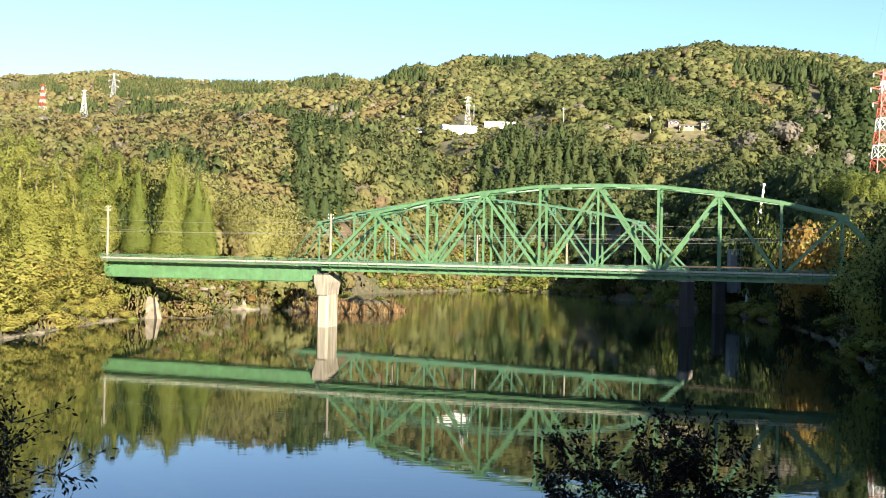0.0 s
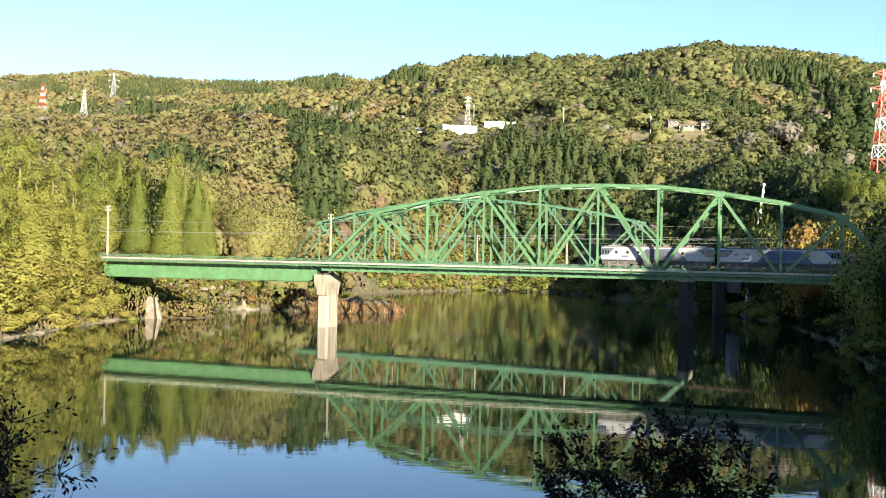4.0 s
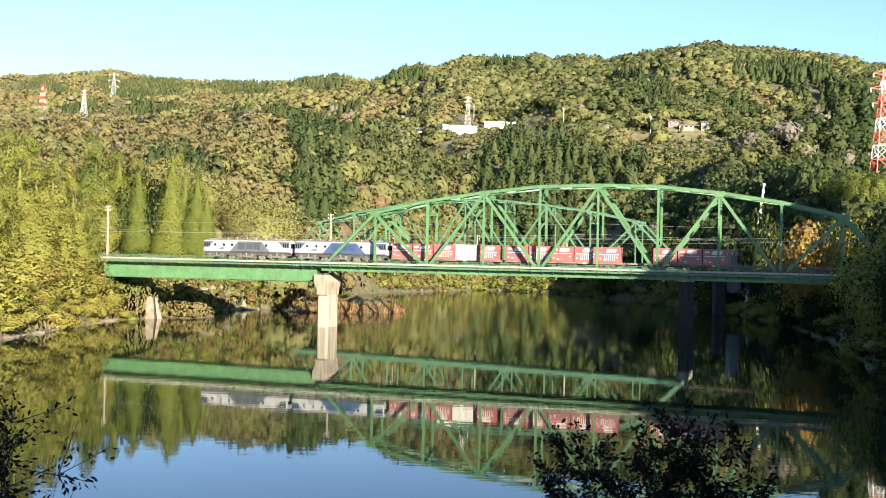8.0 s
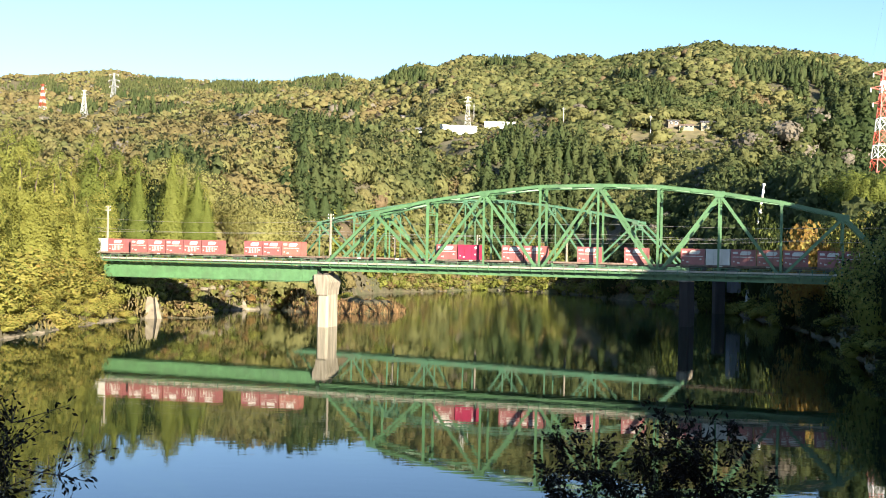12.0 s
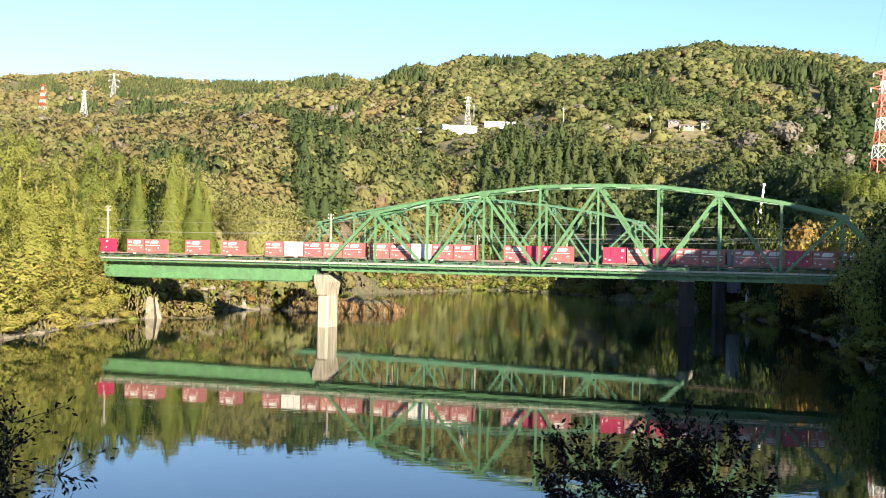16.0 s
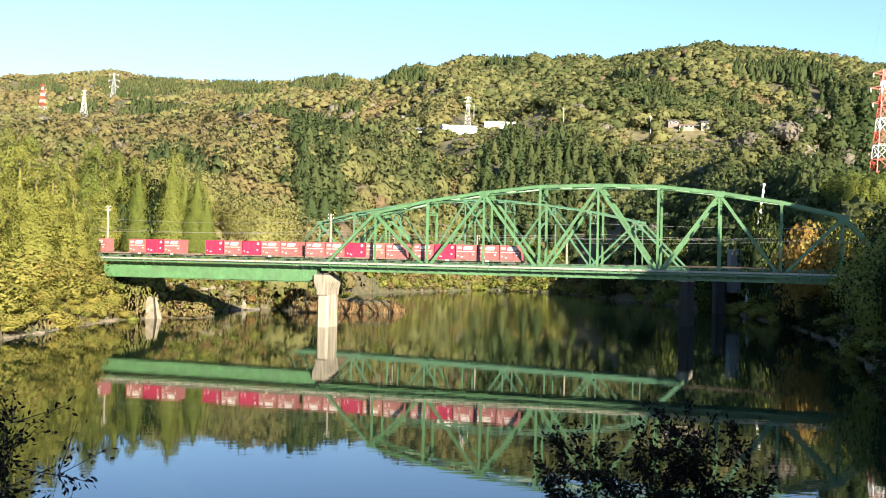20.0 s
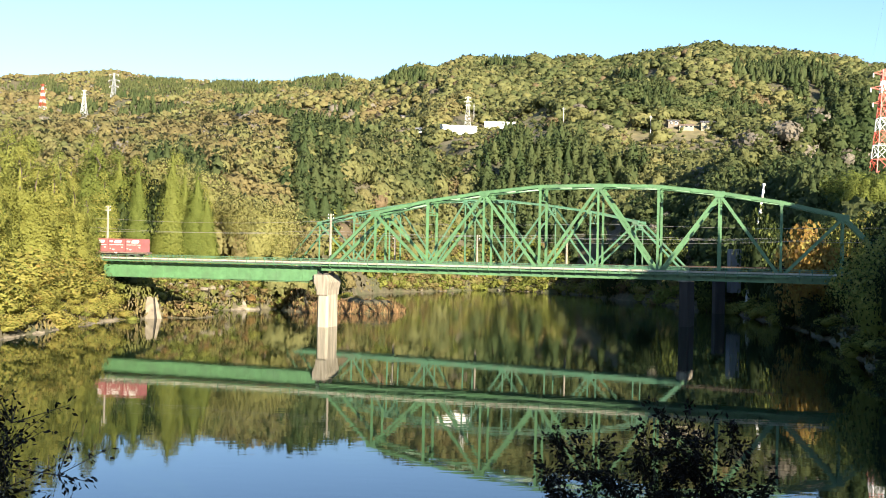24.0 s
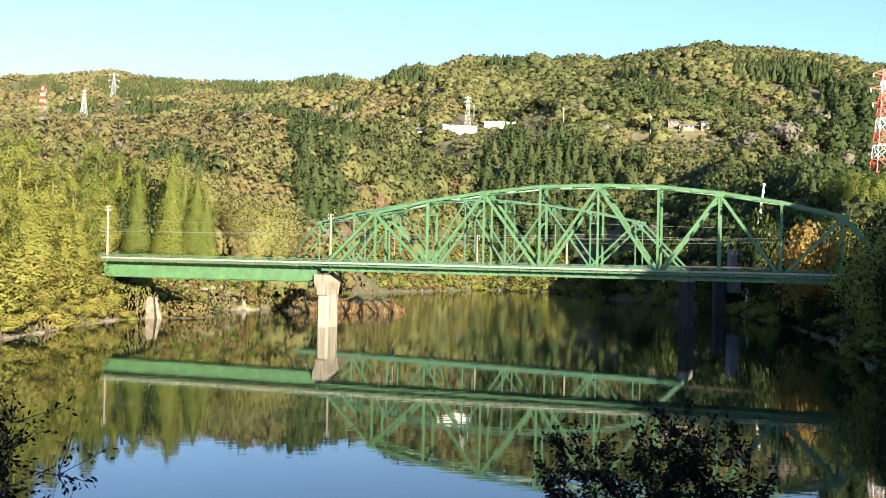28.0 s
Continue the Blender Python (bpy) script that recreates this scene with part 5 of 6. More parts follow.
def near_trees():
    protos = {"bank": [tree("bank", 1), tree("bank", 2)], "dark": [tree("bankdark", 3), tree("bankdark", 4)], "cedar": [tree("cedar", 5), tree("cedar", 6)],
              "yellow": [tree("yellow", 7)], "bamboo": [tree("bamboo", 11)], "orange": [tree("orange", 8)], "tan": [tree("tan", 13)], "gold": [tree("gold", 12)], "shade": [tree("shade", 9), tree("shade", 10)]}
    P = [("bank", -71, 163, 0.95, 1.2), ("dark", -69.5, 158, 0.85, 1.15), ("bank", -67.5, 170, 0.9, 1.15), ("dark", -72, 174, 1.0, 1.1), ("dark", -67.5, 177, 0.92, 1.15), ("bank", -66.5, 184, 0.86, 1.05),
         ("bank", -70, 186, 1.02, 1.1), ("dark", -74, 181, 1.08, 1.1), ("bank", -65.6, 188.5, 0.66, 1.1), ("dark", -78, 170, 1.1, 1.2), ("bank", -80, 188, 1.15, 1.2), ("bank", -76, 150, 0.9, 1.2),
         ("dark", -70, 191, 0.82, 1.0), ("bank", -90, 190, 1.2, 1.3), ("dark", -86, 178, 1.15, 1.3), ("bank", -75, 157, 1.1, 1.2), ("dark", -73, 140, 0.8, 1.2), ("bank", -88, 160, 1.0, 1.3),
         ("bank", -69.5, 168, 1.0, 1.05), ("bank", -72.5, 179, 1.1, 1.0), ("bank", -75.5, 188, 1.12, 1.1), ("bank", -77.5, 163, 1.0, 1.1), ("dark", -68.5, 181.5, 0.9, 1.0), ("bank", -83, 196, 1.1, 1.2),
         # behind the girder span; near-black trees fill the cedar gaps as their shade
         ("cedar", -67.6, 227, 1.1, 1.15), ("cedar", -60.4, 228, 1.24, 1.05), ("cedar", -58.0, 229.5, 1.1, 1.05), ("cedar", -54.8, 228, 1.04, 1.1), ("cedar", -52.4, 227, 0.8, 1.1), ("shade", -63.9, 229, 1.1, 0.6), ("shade", -71.6, 228, 1.1, 0.55), ("shade", -56.4, 231, 1.0, 0.6),
         ("bank", -69.5, 232, 1.0, 1.3), ("bank", -74.5, 234, 1.05, 1.3), ("dark", -75.0, 226, 0.9, 1.2), ("bank", -77.5, 228, 1.1, 1.3), ("bank", -81, 236, 1.15, 1.3), ("dark", -84, 230, 1.1, 1.3), ("yellow", -59, 246, 1.15, 0.9), ("tan", -71, 250, 1.25, 0.9), ("gold", -51.5, 248, 1.0, 0.9), ("bank", -63, 243, 1.05, 1.2), ("yellow", -66, 246, 1.05, 0.9),
         ("cedar", -73.5, 232, 1.0, 1.1), ("bank", -77, 238, 0.95, 1.2), ("bank", -66, 250, 0.9, 1.2), ("shade", -64.5, 231, 1.15, 0.9), ("shade", -55.8, 234, 1.0, 0.8), ("shade", -71, 236, 1.2, 0.9), ("shade", -61.5, 235, 1.1, 0.8), ("dark", -79, 233, 1.05, 1.2), ("yellow", -40.5, 235, 0.9, 1.0), ("yellow", -46, 241, 0.9, 1.0),
         ("dark", -56, 240, 0.85, 1.2), ("shade", -33, 247, 0.8, 1.1), ("shade", -27, 259, 0.7, 1.1),
         # right bank
         ("bamboo", 96, 233, 0.95, 1.2), ("bamboo", 100.5, 236, 1.08, 1.3), ("bamboo", 105, 239, 1.1, 1.3), ("bamboo", 97, 245, 0.95, 1.3), ("bamboo", 104, 235, 0.95, 1.2),
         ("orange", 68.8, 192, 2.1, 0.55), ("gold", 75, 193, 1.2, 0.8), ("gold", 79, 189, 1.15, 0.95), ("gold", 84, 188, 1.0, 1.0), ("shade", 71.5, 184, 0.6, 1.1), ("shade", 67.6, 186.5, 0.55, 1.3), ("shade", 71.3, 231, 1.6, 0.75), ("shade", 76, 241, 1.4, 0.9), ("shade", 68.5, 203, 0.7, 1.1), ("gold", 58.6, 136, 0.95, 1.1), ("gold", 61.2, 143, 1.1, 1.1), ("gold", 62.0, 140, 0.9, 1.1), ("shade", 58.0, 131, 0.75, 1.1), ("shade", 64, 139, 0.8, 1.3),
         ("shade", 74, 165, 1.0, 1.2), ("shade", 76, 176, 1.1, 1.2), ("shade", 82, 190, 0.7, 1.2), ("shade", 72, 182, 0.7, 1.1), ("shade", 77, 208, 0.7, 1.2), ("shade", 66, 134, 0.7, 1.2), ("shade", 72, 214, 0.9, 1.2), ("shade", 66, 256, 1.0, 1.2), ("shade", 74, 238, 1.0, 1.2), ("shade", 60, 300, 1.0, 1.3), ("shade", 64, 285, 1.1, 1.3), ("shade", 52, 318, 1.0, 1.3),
         # unseen trees added behind the camera, only to shade its bank
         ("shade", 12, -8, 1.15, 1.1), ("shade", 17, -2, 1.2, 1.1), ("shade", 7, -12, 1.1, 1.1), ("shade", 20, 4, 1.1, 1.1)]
    put_all(protos, P)
    # the last kind's near-black leaves stand in for the valley's shade
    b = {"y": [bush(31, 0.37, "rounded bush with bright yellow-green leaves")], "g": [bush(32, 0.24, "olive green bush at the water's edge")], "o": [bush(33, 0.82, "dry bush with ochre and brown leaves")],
         "d": [bush(34, 0.03, "bush with leaves coloured near-black in place of shade")]}
    r = random.Random(5)
    def off_line(p):
        return not (abs((p[1] - BX) * SA + (p[2] - BY) * CA - 2.45) < 5.5 and -52 < (p[1] - BX) * CA - (p[2] - BY) * SA < 110)
    places = []
    for i in range(95):
        y = r.uniform(146, 198)
        e = float(np.interp(y, [146, 190, 200], [-64.6, -62.0, -61.4]))
        places.append((r.choice("yyyyyyg"), e - r.uniform(0.7, 6.3), y, r.uniform(0.7, 1.6), r.uniform(0.9, 1.3)))
    for i in range(95):
        y = r.uniform(140, 205)
        e = float(np.interp(y, [146, 190, 200, 206], [-64.0, -61.0, -60.0, -59.0]))
        places.append((r.choice("yyyog"), e - r.uniform(-0.4, 1.6), y, r.uniform(0.4, 0.85), r.uniform(1.0, 1.5)))
    for i in range(60):
        x = r.uniform(-64, -28)
        y = float(np.interp(x, [-62, -47, -33], [212, 224.5, 233])) + r.uniform(0, 9)
        places.append((r.choice("googd"), x, y, r.uniform(0.5, 1.15), r.uniform(0.9, 1.3)))
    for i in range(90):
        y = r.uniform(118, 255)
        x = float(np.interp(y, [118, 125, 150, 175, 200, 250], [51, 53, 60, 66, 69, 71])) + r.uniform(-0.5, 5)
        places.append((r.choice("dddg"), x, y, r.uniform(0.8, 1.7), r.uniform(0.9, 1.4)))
    for i in range(14):
        places.append((r.choice("gdo"), r.uniform(-30, -14), r.uniform(234, 244), r.uniform(0.5, 0.9), 1.2))
    for i in range(26):
        x = r.uniform(-62.5, -54.2)
        places.append((r.choice("yogo"), x, 173.48 - 0.332 * x - r.uniform(3.3, 5.2), r.uniform(0.3, 0.62), r.uniform(1.1, 1.5)))
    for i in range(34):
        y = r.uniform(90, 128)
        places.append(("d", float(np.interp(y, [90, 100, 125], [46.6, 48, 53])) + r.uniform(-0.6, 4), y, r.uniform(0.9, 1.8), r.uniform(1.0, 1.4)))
    places += [("o", -62.2, 221, 0.9, 1.3), ("o", -60.0, 221.5, 1.05, 1.3), ("o", -57.6, 222, 0.8, 1.3)]
    put_all(b, [p for p in places if off_line(p)])
    undergrowth(r)


def undergrowth(r):
    """Low scrub along both shores, uncounted."""
    rs = np.random.RandomState(61)
    kinds = [leafy(dome(rs, 1, 7), 0.6, broadleaf(rs, 130, 0.058, 14, 0.7)) for i in range(6)]
    spots = [(r.uniform(-66, -57), r.uniform(184, 214), r.uniform(1.3, 2.8), r.choice((0.24, 0.3, 0.2, 0.8, 0.9))) for i in range(130)]
    for i in range(190):
        x = r.uniform(-60, -33)
        spots.append((x, float(np.interp(x, [-61, -48, -36], [212.5, 224.5, 232.5])) + r.uniform(-0.2, 9), r.uniform(1.3, 3.2), r.choice((0.13, 0.2, 0.75, 0.82, 0.88))))
    spots = [p for p in spots if 0.2 < ground_at(p[0], p[1]) < 10.3 and abs((p[0] - BX) * SA + (p[1] - BY) * CA - 2.45) > (3.5 if ground_at(p[0], p[1]) > 4.5 else 0)]
    for i in range(300):
        x = r.uniform(-62, -33)
        y = float(np.interp(x, [-61, -48, -36], [212, 224, 232])) + r.uniform(-2.5, 2.5)
        if 0.0 < ground_at(x, y) < 7:
            spots.append((x, y, r.uniform(0.9, 1.9), r.choice((0.14, 0.76, 0.82, 0.2, 0.9))))
    for i in range(60):
        a, b = r.uniform(-39.5, -30.5), r.uniform(6, 13)
        spots.append((BX + a * CA + b * SA, BY - a * SA + b * CA, r.uniform(0.8, 1.5), r.choice((0.26, 0.34, 0.8, 0.86))))
    for i in range(560):
        x = r.uniform(-36, 66)
        y = float(np.interp(x, [-36, -18, 16, 43, 55, 68], [302, 332, 372, 356, 312, 258])) + r.uniform(-1.5, 9)
        # right of x 46 some hues go near-black, painting the shaded shore
        spots.append((x, y, r.uniform(2.6, 5.5), r.choice((0.17, 0.19, 0.22, 0.8, 0.88) if x < 46 else (0.12, 0.17, 0.22, 0.8, 0.88))))
    for i in range(260):
        x = r.uniform(-42, 4)
        y = float(np.interp(x, [-36, -18, 16], [302, 332, 372])) + r.uniform(0, 22)
        spots.append((x, y, r.uniform(3.0, 5.5), r.choice((0.12, 0.17, 0.2, 0.8))))
    for i in range(110):
        y = r.uniform(240, 334)
        x = float(np.interp(y, [240, 243, 262, 300, 332], [-31, -31, -41, -37, -18])) - r.uniform(-0.5, 9)
        spots.append((x, y, r.uniform(2.2, 4.5), r.choice((0.14, 0.2, 0.26, 0.82))))
    V, F, U, L, base = [], [], [], [], 0
    for x, y, h, hue in spots:
        v, f, lc = kinds[r.randrange(6)]
        a = r.uniform(0, 6.28)
        m = np.array([[math.cos(a), -math.sin(a), 0], [math.sin(a), math.cos(a), 0], [0, 0, 1]])
        p = (v[:, :3] @ m.T) * np.array([h * 1.3, h * 1.3, h]) + np.array([x, y, ground_at(x, y) - 0.2 * h])
        V.append(np.concatenate([p, v[:, 3:] @ m.T], 1))
        F.append(f + base)
        base += len(v)
        U.append(np.full(len(f), hue + r.gauss(0, 0.03)))
        L.append(lc)
    v = np.concatenate(V)
    ob = new("undergrowth", np_mesh("undergrowth", v[:, :3], np.concatenate(F), BANKLEAF, np.concatenate(U), normals=v[:, 3:], lace=np.concatenate(L)))
    tagged(ob, "yellow-green and ochre scrub along the river shore", "undergrowth", kind="stuff")


near_trees()


# ---------- foreground shrub and twigs, close to the camera ----------
def twig_shrub(name, base, height, spread, seed, stems, leaves, lean, label, size=0.032):
    rs = np.random.RandomState(seed)
    th = empty(name, Matrix.Translation(base), label, "shrub")
    ends = []
    for i in range(stems):
        bm = bmesh.new()
        a = rs.rand() * 6.283
        d = Vector((math.cos(a) * spread * rs.uniform(0.2, 1) + lean[0], math.sin(a) * spread * 0.6 * rs.uniform(0.2, 1) + lean[1], height * rs.uniform(0.7, 1.0)))
        p = Vector((rs.normal(0, 0.06), rs.normal(0, 0.06), 0))
        k = 7
        for j in range(k):
            f = (j + 1) / k
            q = Vector((d.x * f ** 1.4, d.y * f ** 1.4, d.z * f)) + Vector(rs.normal(0, 0.03, 3))
            tube(bm, p, q, 0.014 * (1.15 - f), 0.014 * (1.05 - f), 5)
            if j > 1:
                for _ in range(5):
                    e = q + Vector(rs.normal(0, 0.17, 3)) + Vector((0, 0, 0.1))
                    tube(bm, q, e, 0.005, 0.002, 4)
                    ends.append((q, e))
            p = q
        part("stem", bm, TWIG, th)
    n = leaves
    idx = rs.randint(0, len(ends), n)
    A = np.array([ends[i][0] for i in idx])
    B = np.array([ends[i][1] for i in idx])
    f = rs.rand(n)[:, None] * 1.1
    c = A + (B - A) * f + rs.normal(0, 0.03, (n, 3))
    ax = (B - A)
    ax /= np.linalg.norm(ax, axis=1)[:, None]
    ax = ax + rs.normal(0, 0.6, (n, 3))
    ax[:, 2] -= 0.5
    ax /= np.linalg.norm(ax, axis=1)[:, None]
    sd = np.cross(ax, rs.normal(0, 1, (n, 3)))
    sd /= np.linalg.norm(sd, axis=1)[:, None]
    s = (size * rs.uniform(0.7, 1.3, n))[:, None]
    v = np.stack([c, c + ax * s * 0.9 + sd * s * 0.42, c + ax * s * 2.0, c + ax * s * 0.9 - sd * s * 0.42], 1).reshape(-1, 3)
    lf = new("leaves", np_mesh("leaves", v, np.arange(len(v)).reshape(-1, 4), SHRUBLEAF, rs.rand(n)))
    lf.parent = th
    return th


twig_shrub("shrub", (2.0, 10.0, ground_at(2.0, 10.0) - 0.05), 4.15, 1.3, 3, 44, 42000, (0.05, 0), "shrub with small brown-green leaves, coloured darker for shade", 0.031)
twig_shrub("shrub", (-3.2, 7.2, ground_at(-3.2, 7.2) - 0.05), 3.5, 0.45, 9, 14, 5600, (0.1, 0), "shrub with hanging leaves, coloured darker for shade", 0.024)


# ---------- pylons, poles and wires ----------
def pylon(x, y, z, H, w, bands, label, arms=3):
    th = empty("transmission_tower", Matrix.Translation((x, y, z)), label, "pylon", "power line towers")
    levels = 9
    def corner(f):
        h = w * (1 - f) ** 1.15 * 0.5 + 0.5
        return [Vector((i * h, j * h, H * f)) for i, j in ((-1, -1), (1, -1), (1, 1), (-1, 1))]
    for k in range(levels):
        f0, f1 = k / levels, (k + 1) / levels
        a, b = corner(f0 ** 0.85), corner(f1 ** 0.85)
        bm = bmesh.new()
        t = (0.006 if y > 700 else 0.0045) * H
        for i in range(4):
            j = (i + 1) % 4
            beam(bm, a[i], b[i], t * 1.4, t * 1.4)
            beam(bm, a[i], b[j], t * 0.8, t * 0.8)
            beam(bm, a[j], b[i], t * 0.8, t * 0.8)
            beam(bm, b[i], b[j], t * 0.8, t * 0.8)
        part("lattice_section", bm, bands[k % len(bands)], th)
    for k in range(arms):
        z0 = H * (0.97 - 0.12 * k)
        L = H * (0.085 + 0.02 * (k == 1))
        for sgn in (-1, 1):
            bm = bmesh.new()
            for yy in (-0.5, 0.5):
                beam(bm, (0, yy, z0 - 0.02 * H), (sgn * L, 0, z0), 0.007 * H, 0.006 * H)
                beam(bm, (0, yy, z0 + 0.02 * H), (sgn * L, 0, z0), 0.007 * H, 0.006 * H)
            part("cross_arm", bm, bands[0], th)
            bm = bmesh.new()
            tube(bm, (sgn * L, 0, z0), (sgn * L, 0, z0 - 0.035 * H), 0.006 * H, n=6)
            part("insulator", bm, WHITE, th)
    return th


for u, tb, tt, d, w, bands, lab in ((-0.393, 0.124, 0.155, 1380, 9, [REDPAINT, WHITE], "red and white lattice transmission tower on the hill"), (-0.3525, 0.123, 0.150, 1400, 8, [PYLON], "pale steel lattice transmission tower on the hill"),
                                    (-0.3238, 0.140, 0.167, 1500, 8, [STEEL], "pale steel lattice transmission tower on the hill"), (0.0215, 0.121, 0.151, 640, 4.5, [PYLON], "pale steel lattice transmission tower on the hill"),
                                    (0.4265, 0.066, 0.186, 300, 9.5, [REDPAINT, REDPAINT, WHITE, REDPAINT, WHITE], "tall red and white lattice transmission tower")):
    x, y = (u * d, d) if d < 500 else on_hill(u, tb)
    d = y
    z = ground_at(x, y)
    H = 13.9 + tt * d - z
    pylon(x, y, z - 0.3, H, (0.15 if d < 700 else 0.2) * H, bands, lab)


LINE = ([(0.4265 * 300 - 5, 300, 64.5), (0.4265 * 300 + 5, 300, 64.5), (0.4265 * 300 + 5.5, 300, 58)], [(-6, -60, 150), (6, -60, 150), (7, -60, 142)])


def utility_pole(u, t):
    x, y = on_hill(u, t)
    th = empty("utility_pole", pose(x, y, ground_at(x, y) - 0.5), "pale concrete utility pole on the terrace", "utility pole", "village utility poles")
    bm = bmesh.new()
    tube(bm, (0, 0, 0), (0, 0, 11), 0.22, 0.15, 8)
    part("pole", bm, PYLON, th)
    for z in (10.4, 9.5):
        bm = bmesh.new()
        beam(bm, (-0.9, 0, z), (0.9, 0, z), 0.1, 0.1)
        part("cross_arm", bm, STEEL, th)


for place in POLES:
    utility_pole(*place)


def catenary_pole(m, s, y, z0, h, label="grey concrete railway mast with insulators and bracket", inner_y=1.0):
    th = empty("catenary_mast", m @ Matrix.Translation((s, y, z0)), label, "catenary mast", "masts along the track")
    bm = bmesh.new()
    tube(bm, (0, 0, -0.8), (0, 0, h), 0.27, 0.19, 10)
    part("mast", bm, CONCRETE, th)
    bm = bmesh.new()
    d = -1 if y > 2 else 1
    beam(bm, (0, 0, 5.6), (0, d * 2.4, 5.9), 0.07, 0.07, (1, 0, 0))
    beam(bm, (0, 0, 6.6), (0, d * 2.4, 5.95), 0.05, 0.05, (1, 0, 0))
    part("bracket", bm, STEEL, th)
    for zz in (h - 0.25, h - 0.9):
        bm = bmesh.new()
        beam(bm, (-0.6, 0, zz), (0.6, 0, zz), 0.08, 0.08)
        part("cross_arm", bm, STEEL, th)
        for xx in (-0.5, 0, 0.5):
            bm = bmesh.new()
            tube(bm, (xx, 0, zz + 0.04), (xx, 0, zz + 0.26), 0.07, 0.05, 6)
            part("insulator", bm, WHITE, th)
    return th


def wire(m, pts, name, label, r=0.022):
    """A hanging wire through its points, with sag between them."""
    th = empty(name, m, label, "wire")
    bm = bmesh.new()
    last = None
    for a, b, sag in pts:
        a, b = Vector(a), Vector(b)
        for i in range(9):
            f = i / 8
            q = a.lerp(b, f) - Vector((0, 0, sag * 4 * f * (1 - f)))
            ring = [bm.verts.new(q + Vector((0, math.cos(k * 1.2566) * r, math.sin(k * 1.2566) * r))) for k in range(5)]
            if last and i == 0:
                bmesh.ops.delete(bm, geom=ring, context="VERTS")
                continue
            for k in range(5 if last else 0):
                bm.faces.new((last[k], last[(k + 1) % 5], ring[(k + 1) % 5], ring[k]))
            last = ring
    part("strand", bm, WIRE, th)


for a, b in zip(*LINE):
    wire(Matrix.Identity(4), [(a, b, 14.0)], "power_line", "thin high-voltage line strung over the valley", 0.03)
catenary_pole(BRIDGE, -2.2, 5.9, 10.6, 9.6)
catenary_pole(BRIDGE, -50.3, 6.2, 10.6, 10.8)
catenary_pole(BRIDGE, 96.5, 6.2, 10.6, 9.0)
for zz, sag, yy in ((17.1, 0.7, 2.45), (16.35, 0.0, 2.45), (18.9, 0.6, 5.6)):
    wire(BRIDGE, [((-95, yy, zz + 0.2), (-50.3, yy, zz), sag), ((-50.3, yy, zz), (-2.2, yy, zz), sag), ((-2.2, yy, zz), (47, yy, zz), sag * 0.8), ((47, yy, zz), (96.5, yy, zz), sag * 0.8)], "overhead_wire", "thin overhead railway wire")


def leaning_mast():
    """A pale steel pole on the bank, leaning a little, with a box and fittings."""
    z = ground_at(72.0, 243.0)
    th = empty("steel_mast", Matrix.Translation((72.0, 243.0, z)) @ Matrix.Rotation(radians(7), 4, "Y"), "pale leaning steel mast with fittings on the bank", "mast")
    top = 31.0 - z
    bm = bmesh.new()
    tube(bm, (0, 0, -1), (0, 0, top), 0.62, 0.2, 10)
    part("pole", bm, WHITE, th)
    bm = bmesh.new()
    tube(bm, (0, 0, top), (0, 0, top + 0.5), 0.4, 0.4, 10)
    part("cap", bm, WHITE, th)
    for i in range(6):
        bm = bmesh.new()
        h = top - 8.4 + i * 1.3
        box(bm, -0.27, 0.27, -0.42, -0.25, h, h + 0.85)
        part("step_plate", bm, WHITE if i % 2 else ROOFGREY, th)
    bm = bmesh.new()
    box(bm, -1.1, 0.9, -0.5, 0.3, top - 10.6, top - 9.7)
    part("fitting_box", bm, WHITE, th)


leaning_mast()
for s in (-6, 26, 47, 68):
    catenary_pole(FAR, s, 6.4, 9.0, 8.4)
for zz in (17.0, 16.2):
    wire(FAR, [((-60, 2.45, zz), (-6, 2.45, zz), 0.5), ((-6, 2.45, zz), (47, 2.45, zz), 0.4), ((47, 2.45, zz), (112, 2.45, zz), 0.5)], "overhead_wire", "thin overhead railway wire")


# ---------- houses on the terraces ----------
def house(x, y, z, w, d, h, rz, wall, roof, label, floors=1, pitch=0.35, name="house"):
    th = empty(name, pose(x, y, z, 0, 0, rz), label, "house", "village buildings")
    bm = bmesh.new()
    box(bm, -w / 2, w / 2, -d / 2, d / 2, -2.5, h)
    part("wall", bm, wall, th)
    bm = bmesh.new()
    e = 0.5
    prism(bm, [(-d / 2 - e, h - 0.15), (d / 2 + e, h - 0.15), (d / 2 + e, h + 0.05), (0, h + pitch * d / 2 + 0.2), (-d / 2 - e, h + 0.05)], -w / 2 - e, w / 2 + e)
    rf = part("roof", bm, roof, th)
    rf.matrix_basis = Matrix.Rotation(radians(90), 4, "Z")
    n = max(2, int(w / 2.6)) if w < 12 else 0
    for fl in range(floors):
        for i in range(n):
            xx = -w / 2 + (i + 0.5) * w / n
            bm = bmesh.new()
            zz = 0.9 + fl * 2.7
            box(bm, xx - 0.65, xx + 0.65, -d / 2 - 0.05, -d / 2 + 0.1, zz, zz + 1.2)
            win = part("window", bm, GLASS, th)
            bm = bmesh.new()
            for a, b in ((-0.72, -0.65), (0.65, 0.72)):
                box(bm, xx + a, xx + b, -d / 2 - 0.08, -d / 2 + 0.1, zz - 0.07, zz + 1.27)
            box(bm, xx - 0.65, xx + 0.65, -d / 2 - 0.08, -d / 2 + 0.1, zz + 1.2, zz + 1.27)
            box(bm, xx - 0.65, xx + 0.65, -d / 2 - 0.08, -d / 2 + 0.1, zz - 0.07, zz)
            part("window_frame", bm, STEEL, win)
    return th


